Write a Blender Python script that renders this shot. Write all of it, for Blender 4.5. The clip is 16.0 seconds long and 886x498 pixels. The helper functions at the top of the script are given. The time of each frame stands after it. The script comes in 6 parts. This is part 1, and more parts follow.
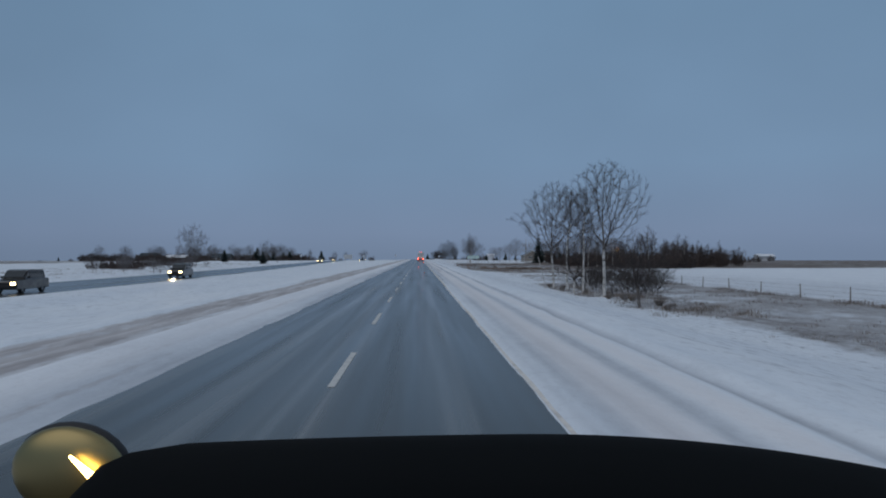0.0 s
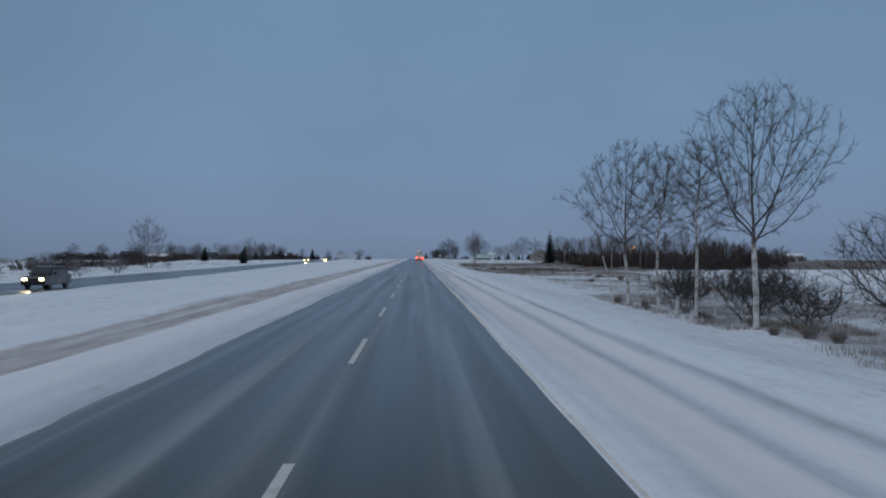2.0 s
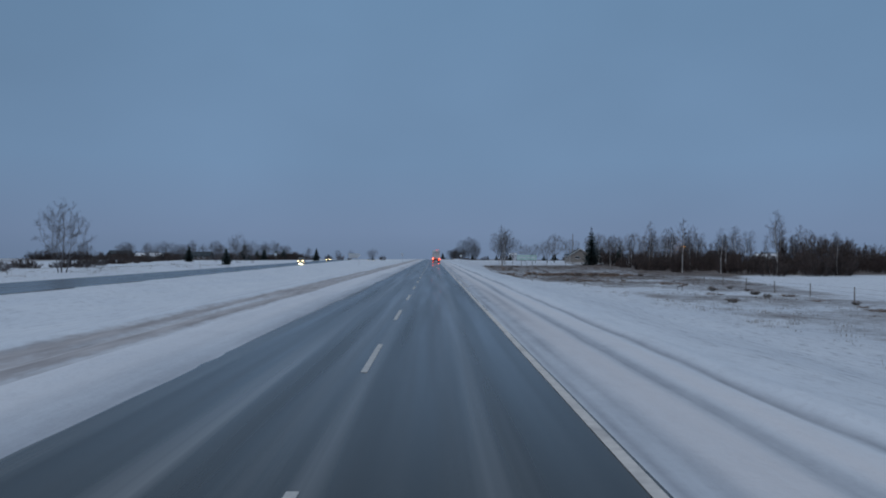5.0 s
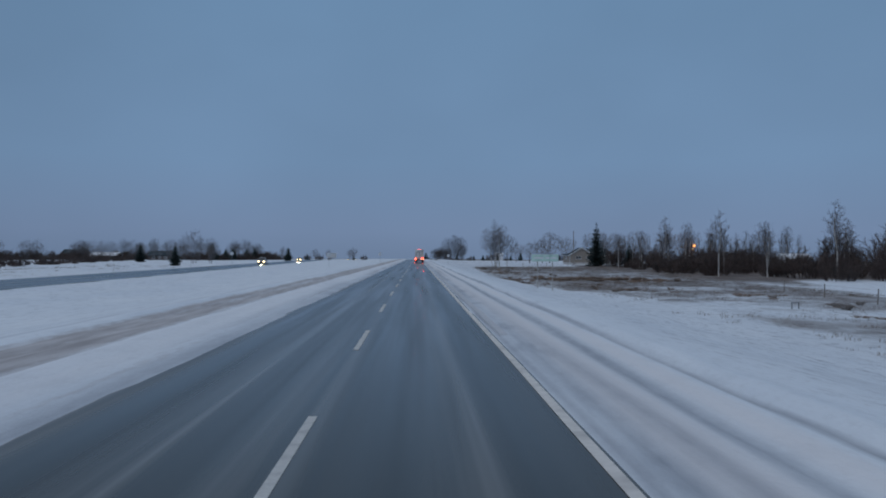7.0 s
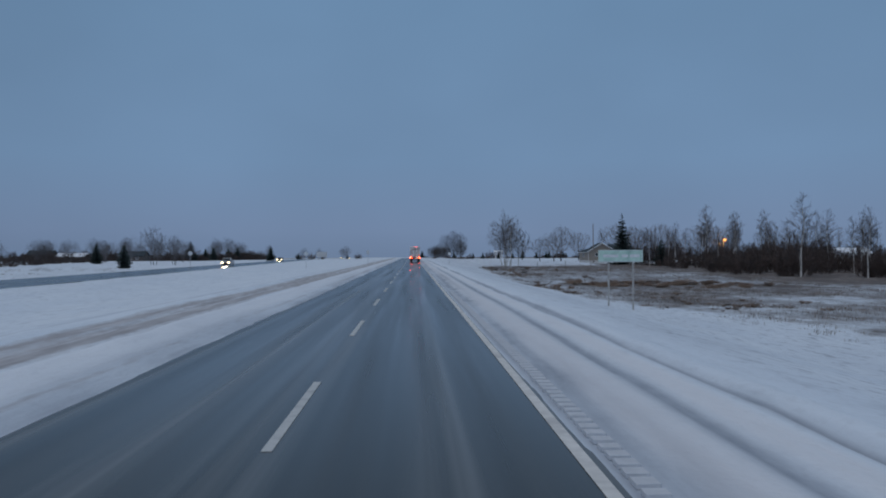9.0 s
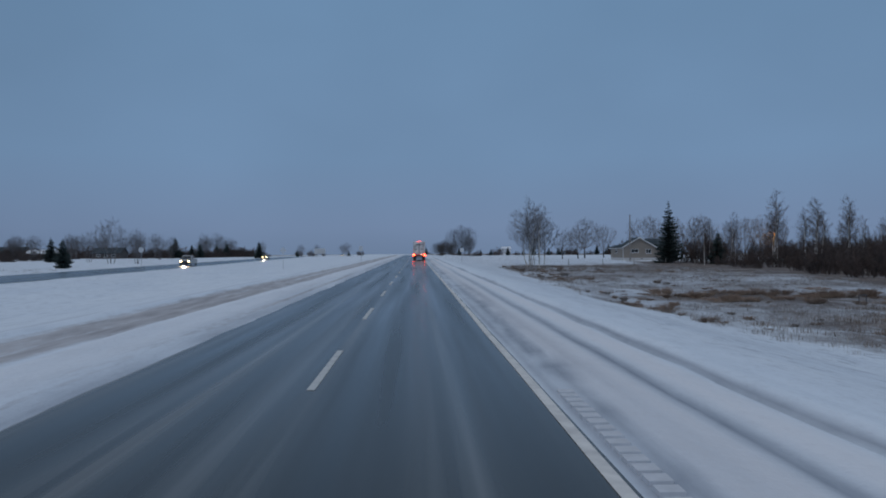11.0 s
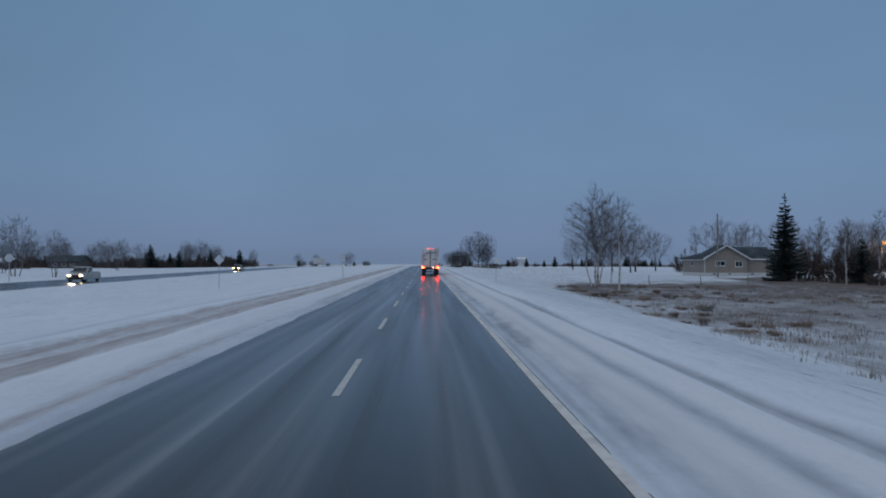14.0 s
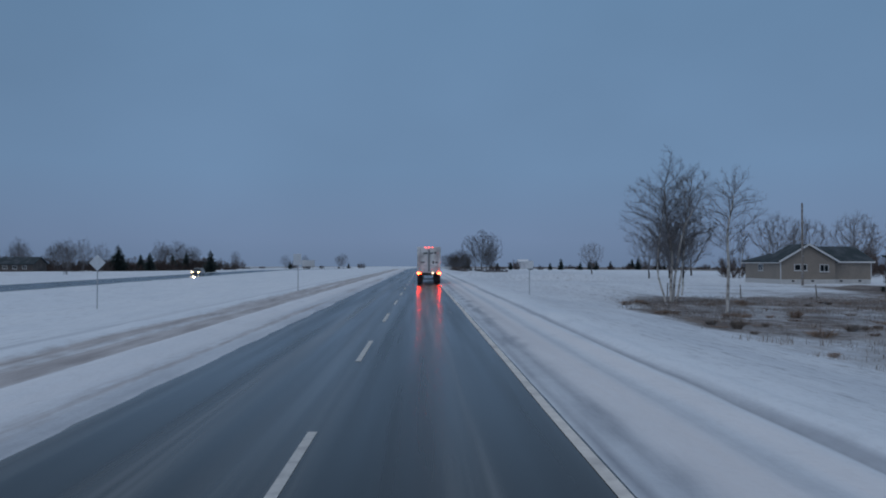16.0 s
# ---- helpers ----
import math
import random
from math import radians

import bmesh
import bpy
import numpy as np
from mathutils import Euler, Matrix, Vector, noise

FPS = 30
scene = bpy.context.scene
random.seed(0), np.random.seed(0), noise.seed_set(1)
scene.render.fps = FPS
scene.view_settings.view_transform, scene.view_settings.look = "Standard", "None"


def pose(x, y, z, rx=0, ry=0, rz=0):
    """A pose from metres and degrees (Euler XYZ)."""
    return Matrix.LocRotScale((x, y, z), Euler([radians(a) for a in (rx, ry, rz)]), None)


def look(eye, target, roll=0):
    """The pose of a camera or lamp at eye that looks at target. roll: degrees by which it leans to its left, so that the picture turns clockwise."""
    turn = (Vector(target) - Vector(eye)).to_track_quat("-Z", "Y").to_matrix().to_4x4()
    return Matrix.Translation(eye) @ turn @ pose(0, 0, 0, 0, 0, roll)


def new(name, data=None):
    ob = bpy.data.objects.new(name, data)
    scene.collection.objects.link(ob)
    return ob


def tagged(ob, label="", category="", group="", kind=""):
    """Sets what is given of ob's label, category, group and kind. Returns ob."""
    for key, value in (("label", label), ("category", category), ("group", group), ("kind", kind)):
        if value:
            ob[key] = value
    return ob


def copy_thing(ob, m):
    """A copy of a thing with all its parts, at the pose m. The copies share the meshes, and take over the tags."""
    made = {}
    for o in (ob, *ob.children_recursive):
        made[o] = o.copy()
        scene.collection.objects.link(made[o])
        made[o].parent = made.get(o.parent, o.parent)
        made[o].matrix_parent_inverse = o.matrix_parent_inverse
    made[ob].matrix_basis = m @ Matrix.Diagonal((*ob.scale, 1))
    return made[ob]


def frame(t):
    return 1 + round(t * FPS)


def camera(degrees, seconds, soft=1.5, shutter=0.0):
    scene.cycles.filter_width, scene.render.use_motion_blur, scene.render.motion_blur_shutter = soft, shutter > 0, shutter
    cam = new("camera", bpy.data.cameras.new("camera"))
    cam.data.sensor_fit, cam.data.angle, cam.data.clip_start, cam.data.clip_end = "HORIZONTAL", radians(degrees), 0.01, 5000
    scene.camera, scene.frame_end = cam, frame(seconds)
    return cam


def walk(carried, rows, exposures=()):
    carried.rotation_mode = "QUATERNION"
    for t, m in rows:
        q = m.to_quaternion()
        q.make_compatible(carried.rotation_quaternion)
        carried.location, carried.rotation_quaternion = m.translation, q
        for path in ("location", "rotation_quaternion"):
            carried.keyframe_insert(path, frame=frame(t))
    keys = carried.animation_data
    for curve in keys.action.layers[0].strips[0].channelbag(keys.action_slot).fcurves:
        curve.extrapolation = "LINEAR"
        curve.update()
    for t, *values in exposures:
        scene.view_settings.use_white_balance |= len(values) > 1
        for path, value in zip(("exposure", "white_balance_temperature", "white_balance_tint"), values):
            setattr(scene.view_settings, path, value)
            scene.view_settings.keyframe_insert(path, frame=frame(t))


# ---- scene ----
cam = camera(61.0, 16.0, soft=1.9)
# seconds, x, y, z, yaw, pitch, roll of the camera on its way down the right-hand lane
ROWS = [
    (0.0, 0.037, -1.256, 2.304, -1.822, 0.554, -0.069),
    (0.5, -0.032, 7.485, 2.284, -1.707, 0.539, -0.081),
    (1.0, -0.084, 16.145, 2.298, -1.712, 0.589, -0.091),
    (1.5, -0.112, 24.651, 2.279, -1.815, 0.536, -0.082),
    (2.0, -0.128, 33.025, 2.277, -1.965, 0.488, 0.029),
    (2.5, -0.126, 41.210, 2.248, -0.388, 0.434, 0.016),
    (3.0, -0.137, 49.489, 2.307, 0.076, 0.430, -0.187),
    (5.5, -0.134, 91.253, 2.339, -1.130, 0.513, 0.187),
    (6.0, -0.118, 99.612, 2.295, -1.548, 0.512, 0.150),
    (6.5, -0.091, 107.982, 2.285, -1.826, 0.472, 0.148),
    (7.0, -0.050, 116.353, 2.311, -2.019, 0.489, 0.209),
    (7.5, 0.004, 124.769, 2.290, -2.260, 0.452, 0.084),
    (8.0, 0.072, 133.309, 2.288, -2.313, 0.415, -0.108),
    (8.5, 0.145, 141.868, 2.218, -2.355, 0.353, -0.260),
    (9.0, 0.192, 150.414, 2.297, -2.322, 0.339, -0.296),
    (11.5, 0.166, 192.277, 2.222, -1.938, 0.059, -0.266),
    (12.0, 0.143, 200.559, 2.276, -1.831, 0.247, 0.066),
    (12.5, 0.110, 208.690, 2.257, -1.668, 0.538, -0.047),
    (13.0, 0.067, 216.675, 2.269, -1.572, 0.714, -0.159),
    (13.5, 0.018, 224.577, 2.280, -1.485, 0.765, -0.127),
    (14.0, -0.020, 232.410, 2.284, -1.403, 0.874, 0.003),
    (14.5, -0.034, 240.251, 2.273, -1.406, 1.034, -0.023),
    (15.0, -0.032, 248.092, 2.289, -1.470, 1.133, 0.053),
    (15.5, -0.017, 255.897, 2.280, -1.542, 1.145, 0.023),
    (16.0, 0.006, 263.708, 2.384, -1.648, 1.044, 0.041),
]
walk(cam, [(t, pose(x, y, z, 90 + pitch, -roll, yaw)) for t, x, y, z, yaw, pitch, roll in ROWS],
     exposures=[(0.0, 0.05, 6900, 10), (3.0, 0.04, 6700, 10), (6.0, 0.0, 6500, 10), (12.0, 0.0, 6480, 10), (16.0, -0.06, 6400, 10)])

# ---------------------------------------------------------------- light
# an overcast dusk: an even blue cloud deck, brighter overhead
world = bpy.data.worlds.new("dusk_sky")
scene.world = world
world.use_nodes = True
wn, wl = world.node_tree.nodes, world.node_tree.links
coords = wn.new("ShaderNodeTexCoord")
split = wn.new("ShaderNodeSeparateXYZ")
wl.new(coords.outputs["Generated"], split.inputs[0])
clouds = wn.new("ShaderNodeTexNoise")
clouds.inputs["Scale"].default_value, clouds.inputs["Detail"].default_value = 2.2, 3.0
stretch = wn.new("ShaderNodeMapping")
stretch.inputs["Scale"].default_value = (1.3, 1.3, 2.2)
wl.new(coords.outputs["Generated"], stretch.inputs[0])
wl.new(stretch.outputs[0], clouds.inputs["Vector"])
shade = wn.new("ShaderNodeMapRange")
shade.inputs["From Min"].default_value, shade.inputs["From Max"].default_value = 0.3, 0.7
shade.inputs["To Min"].default_value, shade.inputs["To Max"].default_value = 0.95, 1.04
wl.new(clouds.outputs[0], shade.inputs["Value"])
ramp = wn.new("ShaderNodeValToRGB")
stops = [(0.0, (0.150, 0.215, 0.335)), (0.03, (0.165, 0.237, 0.372)), (0.12, (0.160, 0.262, 0.415)), (0.33, (0.142, 0.250, 0.402)),
         (0.62, (0.20, 0.265, 0.36)), (1.0, (0.27, 0.32, 0.40))]
while len(ramp.color_ramp.elements) < len(stops):
    ramp.color_ramp.elements.new(0.5)
for el, (at, rgb) in zip(ramp.color_ramp.elements, stops):
    el.position, el.color = at, (*rgb, 1)
wl.new(split.outputs["Z"], ramp.inputs[0])
tint = wn.new("ShaderNodeMixRGB")
tint.blend_type, tint.inputs[0].default_value = "MULTIPLY", 1.0
wl.new(ramp.outputs[0], tint.inputs[1])
wl.new(shade.outputs[0], tint.inputs[2])
side = wn.new("ShaderNodeMapRange")
side.inputs["From Min"].default_value, side.inputs["From Max"].default_value = -1.0, 1.0
wl.new(split.outputs["X"], side.inputs["Value"])
round_ = wn.new("ShaderNodeValToRGB")
round_.color_ramp.interpolation = "B_SPLINE"
dim = [(0.0, 0.84), (0.24, 0.86), (0.40, 1.02), (0.55, 1.15), (0.70, 1.02), (1.0, 0.96)]
while len(round_.color_ramp.elements) < len(dim):
    round_.color_ramp.elements.new(0.5)
for el, (at, v) in zip(round_.color_ramp.elements, dim):
    el.position, el.color = at, (v, v, v, 1)
wl.new(side.outputs[0], round_.inputs[0])
lit = wn.new("ShaderNodeMixRGB")
lit.blend_type, lit.inputs[0].default_value = "MULTIPLY", 1.0
wl.new(tint.outputs[0], lit.inputs[1])
wl.new(round_.outputs[0], lit.inputs[2])
wl.new(lit.outputs[0], wn["Background"].inputs[0])
wn["Background"].inputs[1].default_value = 1.0

sun = new("sun", bpy.data.lights.new("sun", "SUN"))
sun.data.energy, sun.data.angle, sun.data.color = 0.5, radians(60), (1.0, 0.96, 0.95)
sun.matrix_world = look((0, 0, 50), (25, 30, 0))
scene.view_settings.exposure = 0.0


# ---------------------------------------------------------------- materials
def material(name, rgb, rough=0.8, metal=0.0, grain=0.0, scale=4.0, wear=None, wear_scale=0.6, wear_amount=0.3, bump=0.0, bump_scale=30.0,
             spec=0.5, random_tint=0.0, coat=0.0):
    """A surface with grain (fine noise on its value), wear (a second colour in large patches) and fine relief."""
    m = bpy.data.materials.new(name)
    m.use_nodes = True
    n, l = m.node_tree.nodes, m.node_tree.links
    b = n["Principled BSDF"]
    b.inputs["Roughness"].default_value, b.inputs["Metallic"].default_value = rough, metal
    b.inputs["Specular IOR Level"].default_value, b.inputs["Coat Weight"].default_value = spec, coat
    tc = n.new("ShaderNodeTexCoord")
    base = n.new("ShaderNodeRGB")
    base.outputs[0].default_value = (*rgb, 1)
    out = base.outputs[0]
    if wear:
        big = n.new("ShaderNodeTexNoise")
        big.inputs["Scale"].default_value, big.inputs["Detail"].default_value = wear_scale, 5.0
        l.new(tc.outputs["Object"], big.inputs["Vector"])
        mr = n.new("ShaderNodeMapRange")
        mr.inputs["From Min"].default_value, mr.inputs["From Max"].default_value = 0.62 - wear_amount * 0.5, 0.82 - wear_amount * 0.5
        l.new(big.outputs[0], mr.inputs["Value"])
        mix = n.new("ShaderNodeMixRGB")
        mix.inputs[2].default_value = (*wear, 1)
        l.new(mr.outputs[0], mix.inputs[0])
        l.new(out, mix.inputs[1])
        out = mix.outputs[0]
    if grain:
        fine = n.new("ShaderNodeTexNoise")
        fine.inputs["Scale"].default_value, fine.inputs["Detail"].default_value = scale, 6.0
        l.new(tc.outputs["Object"], fine.inputs["Vector"])
        mr = n.new("ShaderNodeMapRange")
        mr.inputs["From Min"].default_value, mr.inputs["From Max"].default_value = 0.25, 0.75
        mr.inputs["To Min"].default_value, mr.inputs["To Max"].default_value = 1 - grain, 1 + grain
        l.new(fine.outputs[0], mr.inputs["Value"])
        mul = n.new("ShaderNodeMixRGB")
        mul.blend_type, mul.inputs[0].default_value = "MULTIPLY", 1.0
        l.new(out, mul.inputs[1])
        l.new(mr.outputs[0], mul.inputs[2])
        out = mul.outputs[0]
    if random_tint:
        info = n.new("ShaderNodeObjectInfo")
        mr = n.new("ShaderNodeMapRange")
        mr.inputs["To Min"].default_value, mr.inputs["To Max"].default_value = 1 - random_tint, 1 + random_tint
        l.new(info.outputs["Random"], mr.inputs["Value"])
        mul = n.new("ShaderNodeMixRGB")
        mul.blend_type, mul.inputs[0].default_value = "MULTIPLY", 1.0
        l.new(out, mul.inputs[1])
        l.new(mr.outputs[0], mul.inputs[2])
        out = mul.outputs[0]
    l.new(out, b.inputs["Base Color"])
    if bump:
        tex = n.new("ShaderNodeTexNoise")
        tex.inputs["Scale"].default_value, tex.inputs["Detail"].default_value = bump_scale, 5.0
        l.new(tc.outputs["Object"], tex.inputs["Vector"])
        bn = n.new("ShaderNodeBump")
        bn.inputs["Strength"].default_value, bn.inputs["Distance"].default_value = bump, 0.02
        l.new(tex.outputs[0], bn.inputs["Height"])
        l.new(bn.outputs[0], b.inputs["Normal"])
    return m


def glowing(name, rgb, strength, base=(0.8, 0.8, 0.8)):
    """A lit lamp lens."""
    m = bpy.data.materials.new(name)
    m.use_nodes = True
    b = m.node_tree.nodes["Principled BSDF"]
    b.inputs["Base Color"].default_value, b.inputs["Roughness"].default_value = (*base, 1), 0.2
    b.inputs["Emission Color"].default_value, b.inputs["Emission Strength"].default_value = (*rgb, 1), strength
    return m


def glass(name, rgb=(0.02, 0.025, 0.03)):
    m = material(name, rgb, rough=0.05, spec=0.8)
    return m


def snow_material():
    """Snow over the verges and fields; dead grass and dirt show through where the ground's cover says so."""
    m = bpy.data.materials.new("snow_ground")
    m.use_nodes = True
    n, l = m.node_tree.nodes, m.node_tree.links
    b = n["Principled BSDF"]
    b.inputs["Roughness"].default_value, b.inputs["Specular IOR Level"].default_value = 0.75, 0.25
    geo = n.new("ShaderNodeNewGeometry")

    def tex(scale, detail, stretch_y=1.0, rough=0.55):
        mp = n.new("ShaderNodeMapping")
        mp.inputs["Scale"].default_value = (1, stretch_y, 1)
        l.new(geo.outputs["Position"], mp.inputs[0])
        t = n.new("ShaderNodeTexNoise")
        t.inputs["Scale"].default_value, t.inputs["Detail"].default_value, t.inputs["Roughness"].default_value = scale, detail, rough
        l.new(mp.outputs[0], t.inputs["Vector"])
        return t.outputs[0]

    def ramped(v, a, c, lo=0.0, hi=1.0):
        mr = n.new("ShaderNodeMapRange")
        for key, val in (("From Min", a), ("From Max", c), ("To Min", lo), ("To Max", hi)):
            mr.inputs[key].default_value = val
        l.new(v, mr.inputs["Value"])
        return mr.outputs[0]

    def maths(op, a, c):
        k = n.new("ShaderNodeMath")
        k.operation = op
        for i, v in enumerate((a, c)):
            if isinstance(v, float):
                k.inputs[i].default_value = v
            else:
                l.new(v, k.inputs[i])
        return k.outputs[0]

    def mixed(fac, a, c, blend="MIX"):
        k = n.new("ShaderNodeMixRGB")
        k.blend_type = blend
        for i, v in enumerate((fac, a, c)):
            if isinstance(v, tuple):
                k.inputs[i].default_value = (*v, 1)
            elif isinstance(v, float):
                k.inputs[i].default_value = v
            else:
                l.new(v, k.inputs[i])
        return k.outputs[0]

    def cover(name):
        a = n.new("ShaderNodeAttribute")
        a.attribute_name = name
        return a.outputs["Fac"]

    snow = mixed(ramped(tex(0.35, 4, 0.25), 0.35, 0.7), (0.855, 0.905, 0.96), (0.765, 0.825, 0.90))
    snow = mixed(ramped(tex(2.5, 4, 0.12), 0.3, 0.7, 0.0, 0.4), snow, (0.695, 0.75, 0.815))
    snow = mixed(ramped(tex(0.9, 6, 0.45, 0.7), 0.52, 0.72, 0.0, 0.45), snow, (0.555, 0.605, 0.665))
    snow = mixed(ramped(tex(7.0, 5, 0.5, 0.7), 0.5, 0.75, 0.0, 0.40), snow, (0.57, 0.595, 0.64))
    grass = mixed(ramped(tex(1.3, 5), 0.35, 0.65), (0.10, 0.082, 0.073), (0.27, 0.225, 0.20))
    grass = mixed(ramped(tex(0.16, 4, 0.7), 0.42, 0.62), grass, (0.125, 0.100, 0.088))
    frost = maths("ADD", maths("MULTIPLY", tex(0.22, 4, 0.6, 0.6), 0.55), maths("MULTIPLY", tex(3.5, 5, 0.7, 0.75), 0.45))
    rimed = ramped(maths("SUBTRACT", frost, maths("MULTIPLY", cover("dry"), 0.16)), 0.37, 0.56, 0.0, 0.9)
    grass = mixed(rimed, grass, (0.44, 0.452, 0.478))
    patch = maths("ADD", maths("MULTIPLY", tex(0.28, 6, 0.6, 0.68), 0.55), maths("ADD", maths("MULTIPLY", tex(1.1, 5, 0.6, 0.7), 0.33), maths("MULTIPLY", tex(7.0, 3), 0.12)))
    grass_fac = ramped(maths("SUBTRACT", patch, maths("SUBTRACT", 0.78, maths("MULTIPLY", cover("grass"), 0.56))), -0.10, 0.10)
    dirt = mixed(ramped(tex(3.0, 5, 0.1), 0.35, 0.65), (0.31, 0.275, 0.27), (0.54, 0.51, 0.51))
    streak = maths("ADD", maths("MULTIPLY", tex(1.6, 5, 0.03), 0.7), maths("MULTIPLY", tex(5.0, 3, 0.25), 0.3))
    dirt_fac = ramped(maths("SUBTRACT", streak, maths("SUBTRACT", 0.82, maths("MULTIPLY", cover("dirt"), 0.6))), -0.12, 0.14, 0.0, 0.85)
    # warm pale tint: headlight glow on the shoulder snow, put into its colour
    snow = mixed(maths("MULTIPLY", cover("warm_glow"), ramped(streak, 0.3, 0.6, 0.6, 1.0)), snow, (0.88, 0.845, 0.845))
    # dark speckles: clods and grass tips, with their small shadows painted in
    snow = mixed(maths("MULTIPLY", cover("rough"), ramped(tex(2.2, 6, 0.4, 0.72), 0.53, 0.66, 0.0, 0.85)), snow, (0.415, 0.45, 0.50))
    snow = mixed(maths("MULTIPLY", cover("rough"), ramped(tex(9.0, 4, 0.45, 0.7), 0.60, 0.70, 0.0, 0.7)), snow, (0.36, 0.345, 0.34))
    slush_fac = maths("MULTIPLY", cover("slush"), ramped(streak, 0.3, 0.65, 0.45, 1.0))
    snow = mixed(slush_fac, snow, (0.29, 0.32, 0.375))
    colour = mixed(grass_fac, mixed(dirt_fac, snow, dirt), grass)
    l.new(colour, b.inputs["Base Color"])
    bn = n.new("ShaderNodeBump")
    bn.inputs["Strength"].default_value, bn.inputs["Distance"].default_value = 0.8, 0.07
    l.new(maths("ADD", maths("MULTIPLY", tex(1.2, 5, 0.4), 1.0), maths("MULTIPLY", tex(9.0, 4), 0.35)), bn.inputs["Height"])
    l.new(bn.outputs[0], b.inputs["Normal"])
    return m


def asphalt_material():
    """Damp winter asphalt: salt-greyed, with darker polished wheel tracks and a salt film between them, all drawn out along the road."""
    m = bpy.data.materials.new("damp_asphalt")
    m.use_nodes = True
    n, l = m.node_tree.nodes, m.node_tree.links
    b = n["Principled BSDF"]
    geo = n.new("ShaderNodeNewGeometry")

    def tex(scale, detail, sy):
        mp = n.new("ShaderNodeMapping")
        mp.inputs["Scale"].default_value = (1, sy, 1)
        l.new(geo.outputs["Position"], mp.inputs[0])
        t = n.new("ShaderNodeTexNoise")
        t.inputs["Scale"].default_value, t.inputs["Detail"].default_value = scale, detail
        l.new(mp.outputs[0], t.inputs["Vector"])
        return t.outputs[0]

    def ramped(v, a, c, lo=0.0, hi=1.0):
        mr = n.new("ShaderNodeMapRange")
        for key, val in (("From Min", a), ("From Max", c), ("To Min", lo), ("To Max", hi)):
            mr.inputs[key].default_value = val
        l.new(v, mr.inputs["Value"])
        return mr.outputs[0]

    def mixed(fac, a, c):
        k = n.new("ShaderNodeMixRGB")
        for i, v in enumerate((fac, a, c)):
            if isinstance(v, tuple):
                k.inputs[i].default_value = (*v, 1)
            elif isinstance(v, float):
                k.inputs[i].default_value = v
            else:
                l.new(v, k.inputs[i])
        return k.outputs[0]

    salt = n.new("ShaderNodeAttribute")
    salt.attribute_name = "salt"
    colour = mixed(ramped(tex(2.2, 5, 0.012), 0.3, 0.7), (0.044, 0.042, 0.036), (0.074, 0.070, 0.061))
    colour = mixed(ramped(tex(45.0, 3, 1.0), 0.35, 0.7, 0.0, 0.35), colour, (0.05, 0.055, 0.06))
    damp = n.new("ShaderNodeAttribute")
    damp.attribute_name = "damp"
    colour = mixed(damp.outputs["Fac"], colour, (0.020, 0.020, 0.020))
    add = n.new("ShaderNodeMath")
    add.operation = "MULTIPLY"
    l.new(salt.outputs["Fac"], add.inputs[0])
    l.new(ramped(tex(3.2, 2, 0.012), 0.34, 0.66, 0.15, 1.0), add.inputs[1])
    colour = mixed(add.outputs[0], colour, (0.27, 0.265, 0.255))
    l.new(colour, b.inputs["Base Color"])
    l.new(ramped(tex(1.7, 5, 0.02), 0.3, 0.75, 0.15, 0.32), b.inputs["Roughness"])
    b.inputs["Specular IOR Level"].default_value = 0.25
    bn = n.new("ShaderNodeBump")
    bn.inputs["Strength"].default_value, bn.inputs["Distance"].default_value = 0.12, 0.004
    l.new(tex(60.0, 3, 1.0), bn.inputs["Height"])
    l.new(bn.outputs[0], b.inputs["Normal"])
    return m


SNOW = snow_material()
ASPHALT = asphalt_material()
LINE = material("worn_road_paint", (0.60, 0.60, 0.585), rough=0.7, grain=0.10, scale=14, wear=(0.38, 0.385, 0.39), wear_scale=2.5, wear_amount=0.2)
EDGE_LINE = material("dirty_edge_paint", (0.74, 0.71, 0.67), rough=0.75, grain=0.15, scale=5, wear=(0.50, 0.48, 0.46), wear_scale=0.9, wear_amount=0.2)
TAR = material("dark_tar_seam", (0.022, 0.022, 0.023), rough=0.5, grain=0.3, scale=3, wear=(0.07, 0.07, 0.07), wear_scale=0.4, wear_amount=0.4)
BIRCH = material("pale_birch_bark", (0.64, 0.61, 0.58), rough=0.85, grain=0.18, scale=8, wear=(0.22, 0.195, 0.175), wear_scale=1.8, wear_amount=0.34, bump=0.4, bump_scale=14)
CRAB = material("patchy_crab_bark", (0.10, 0.085, 0.078), rough=0.9, grain=0.3, scale=10, wear=(0.48, 0.46, 0.44), wear_scale=1.6, wear_amount=0.3, bump=0.5)
BARK = material("grey_limb_bark", (0.05, 0.043, 0.041), rough=0.9, grain=0.3, scale=12, wear=(0.15, 0.135, 0.125), wear_scale=1.2, wear_amount=0.2)
BIRCH_LIMB = material("grey_birch_limb_bark", (0.18, 0.163, 0.155), rough=0.88, grain=0.25, scale=9, wear=(0.11, 0.095, 0.088), wear_scale=1.4, wear_amount=0.4, bump=0.4, bump_scale=14)
# limbs of distant trees: bark paled to grey, with the haze in the colour
FAR_LIMB = material("haze_paled_limb_bark", (0.16, 0.148, 0.15), rough=0.95, grain=0.25, scale=2.0)
TWIG = material("dark_twigs", (0.062, 0.050, 0.047), rough=0.9, grain=0.3, scale=3, random_tint=0.15)
BRUSH = material("red_brown_brush", (0.112, 0.082, 0.073), rough=0.9, grain=0.35, scale=1.5, wear=(0.075, 0.062, 0.058), wear_scale=0.5, random_tint=0.3)
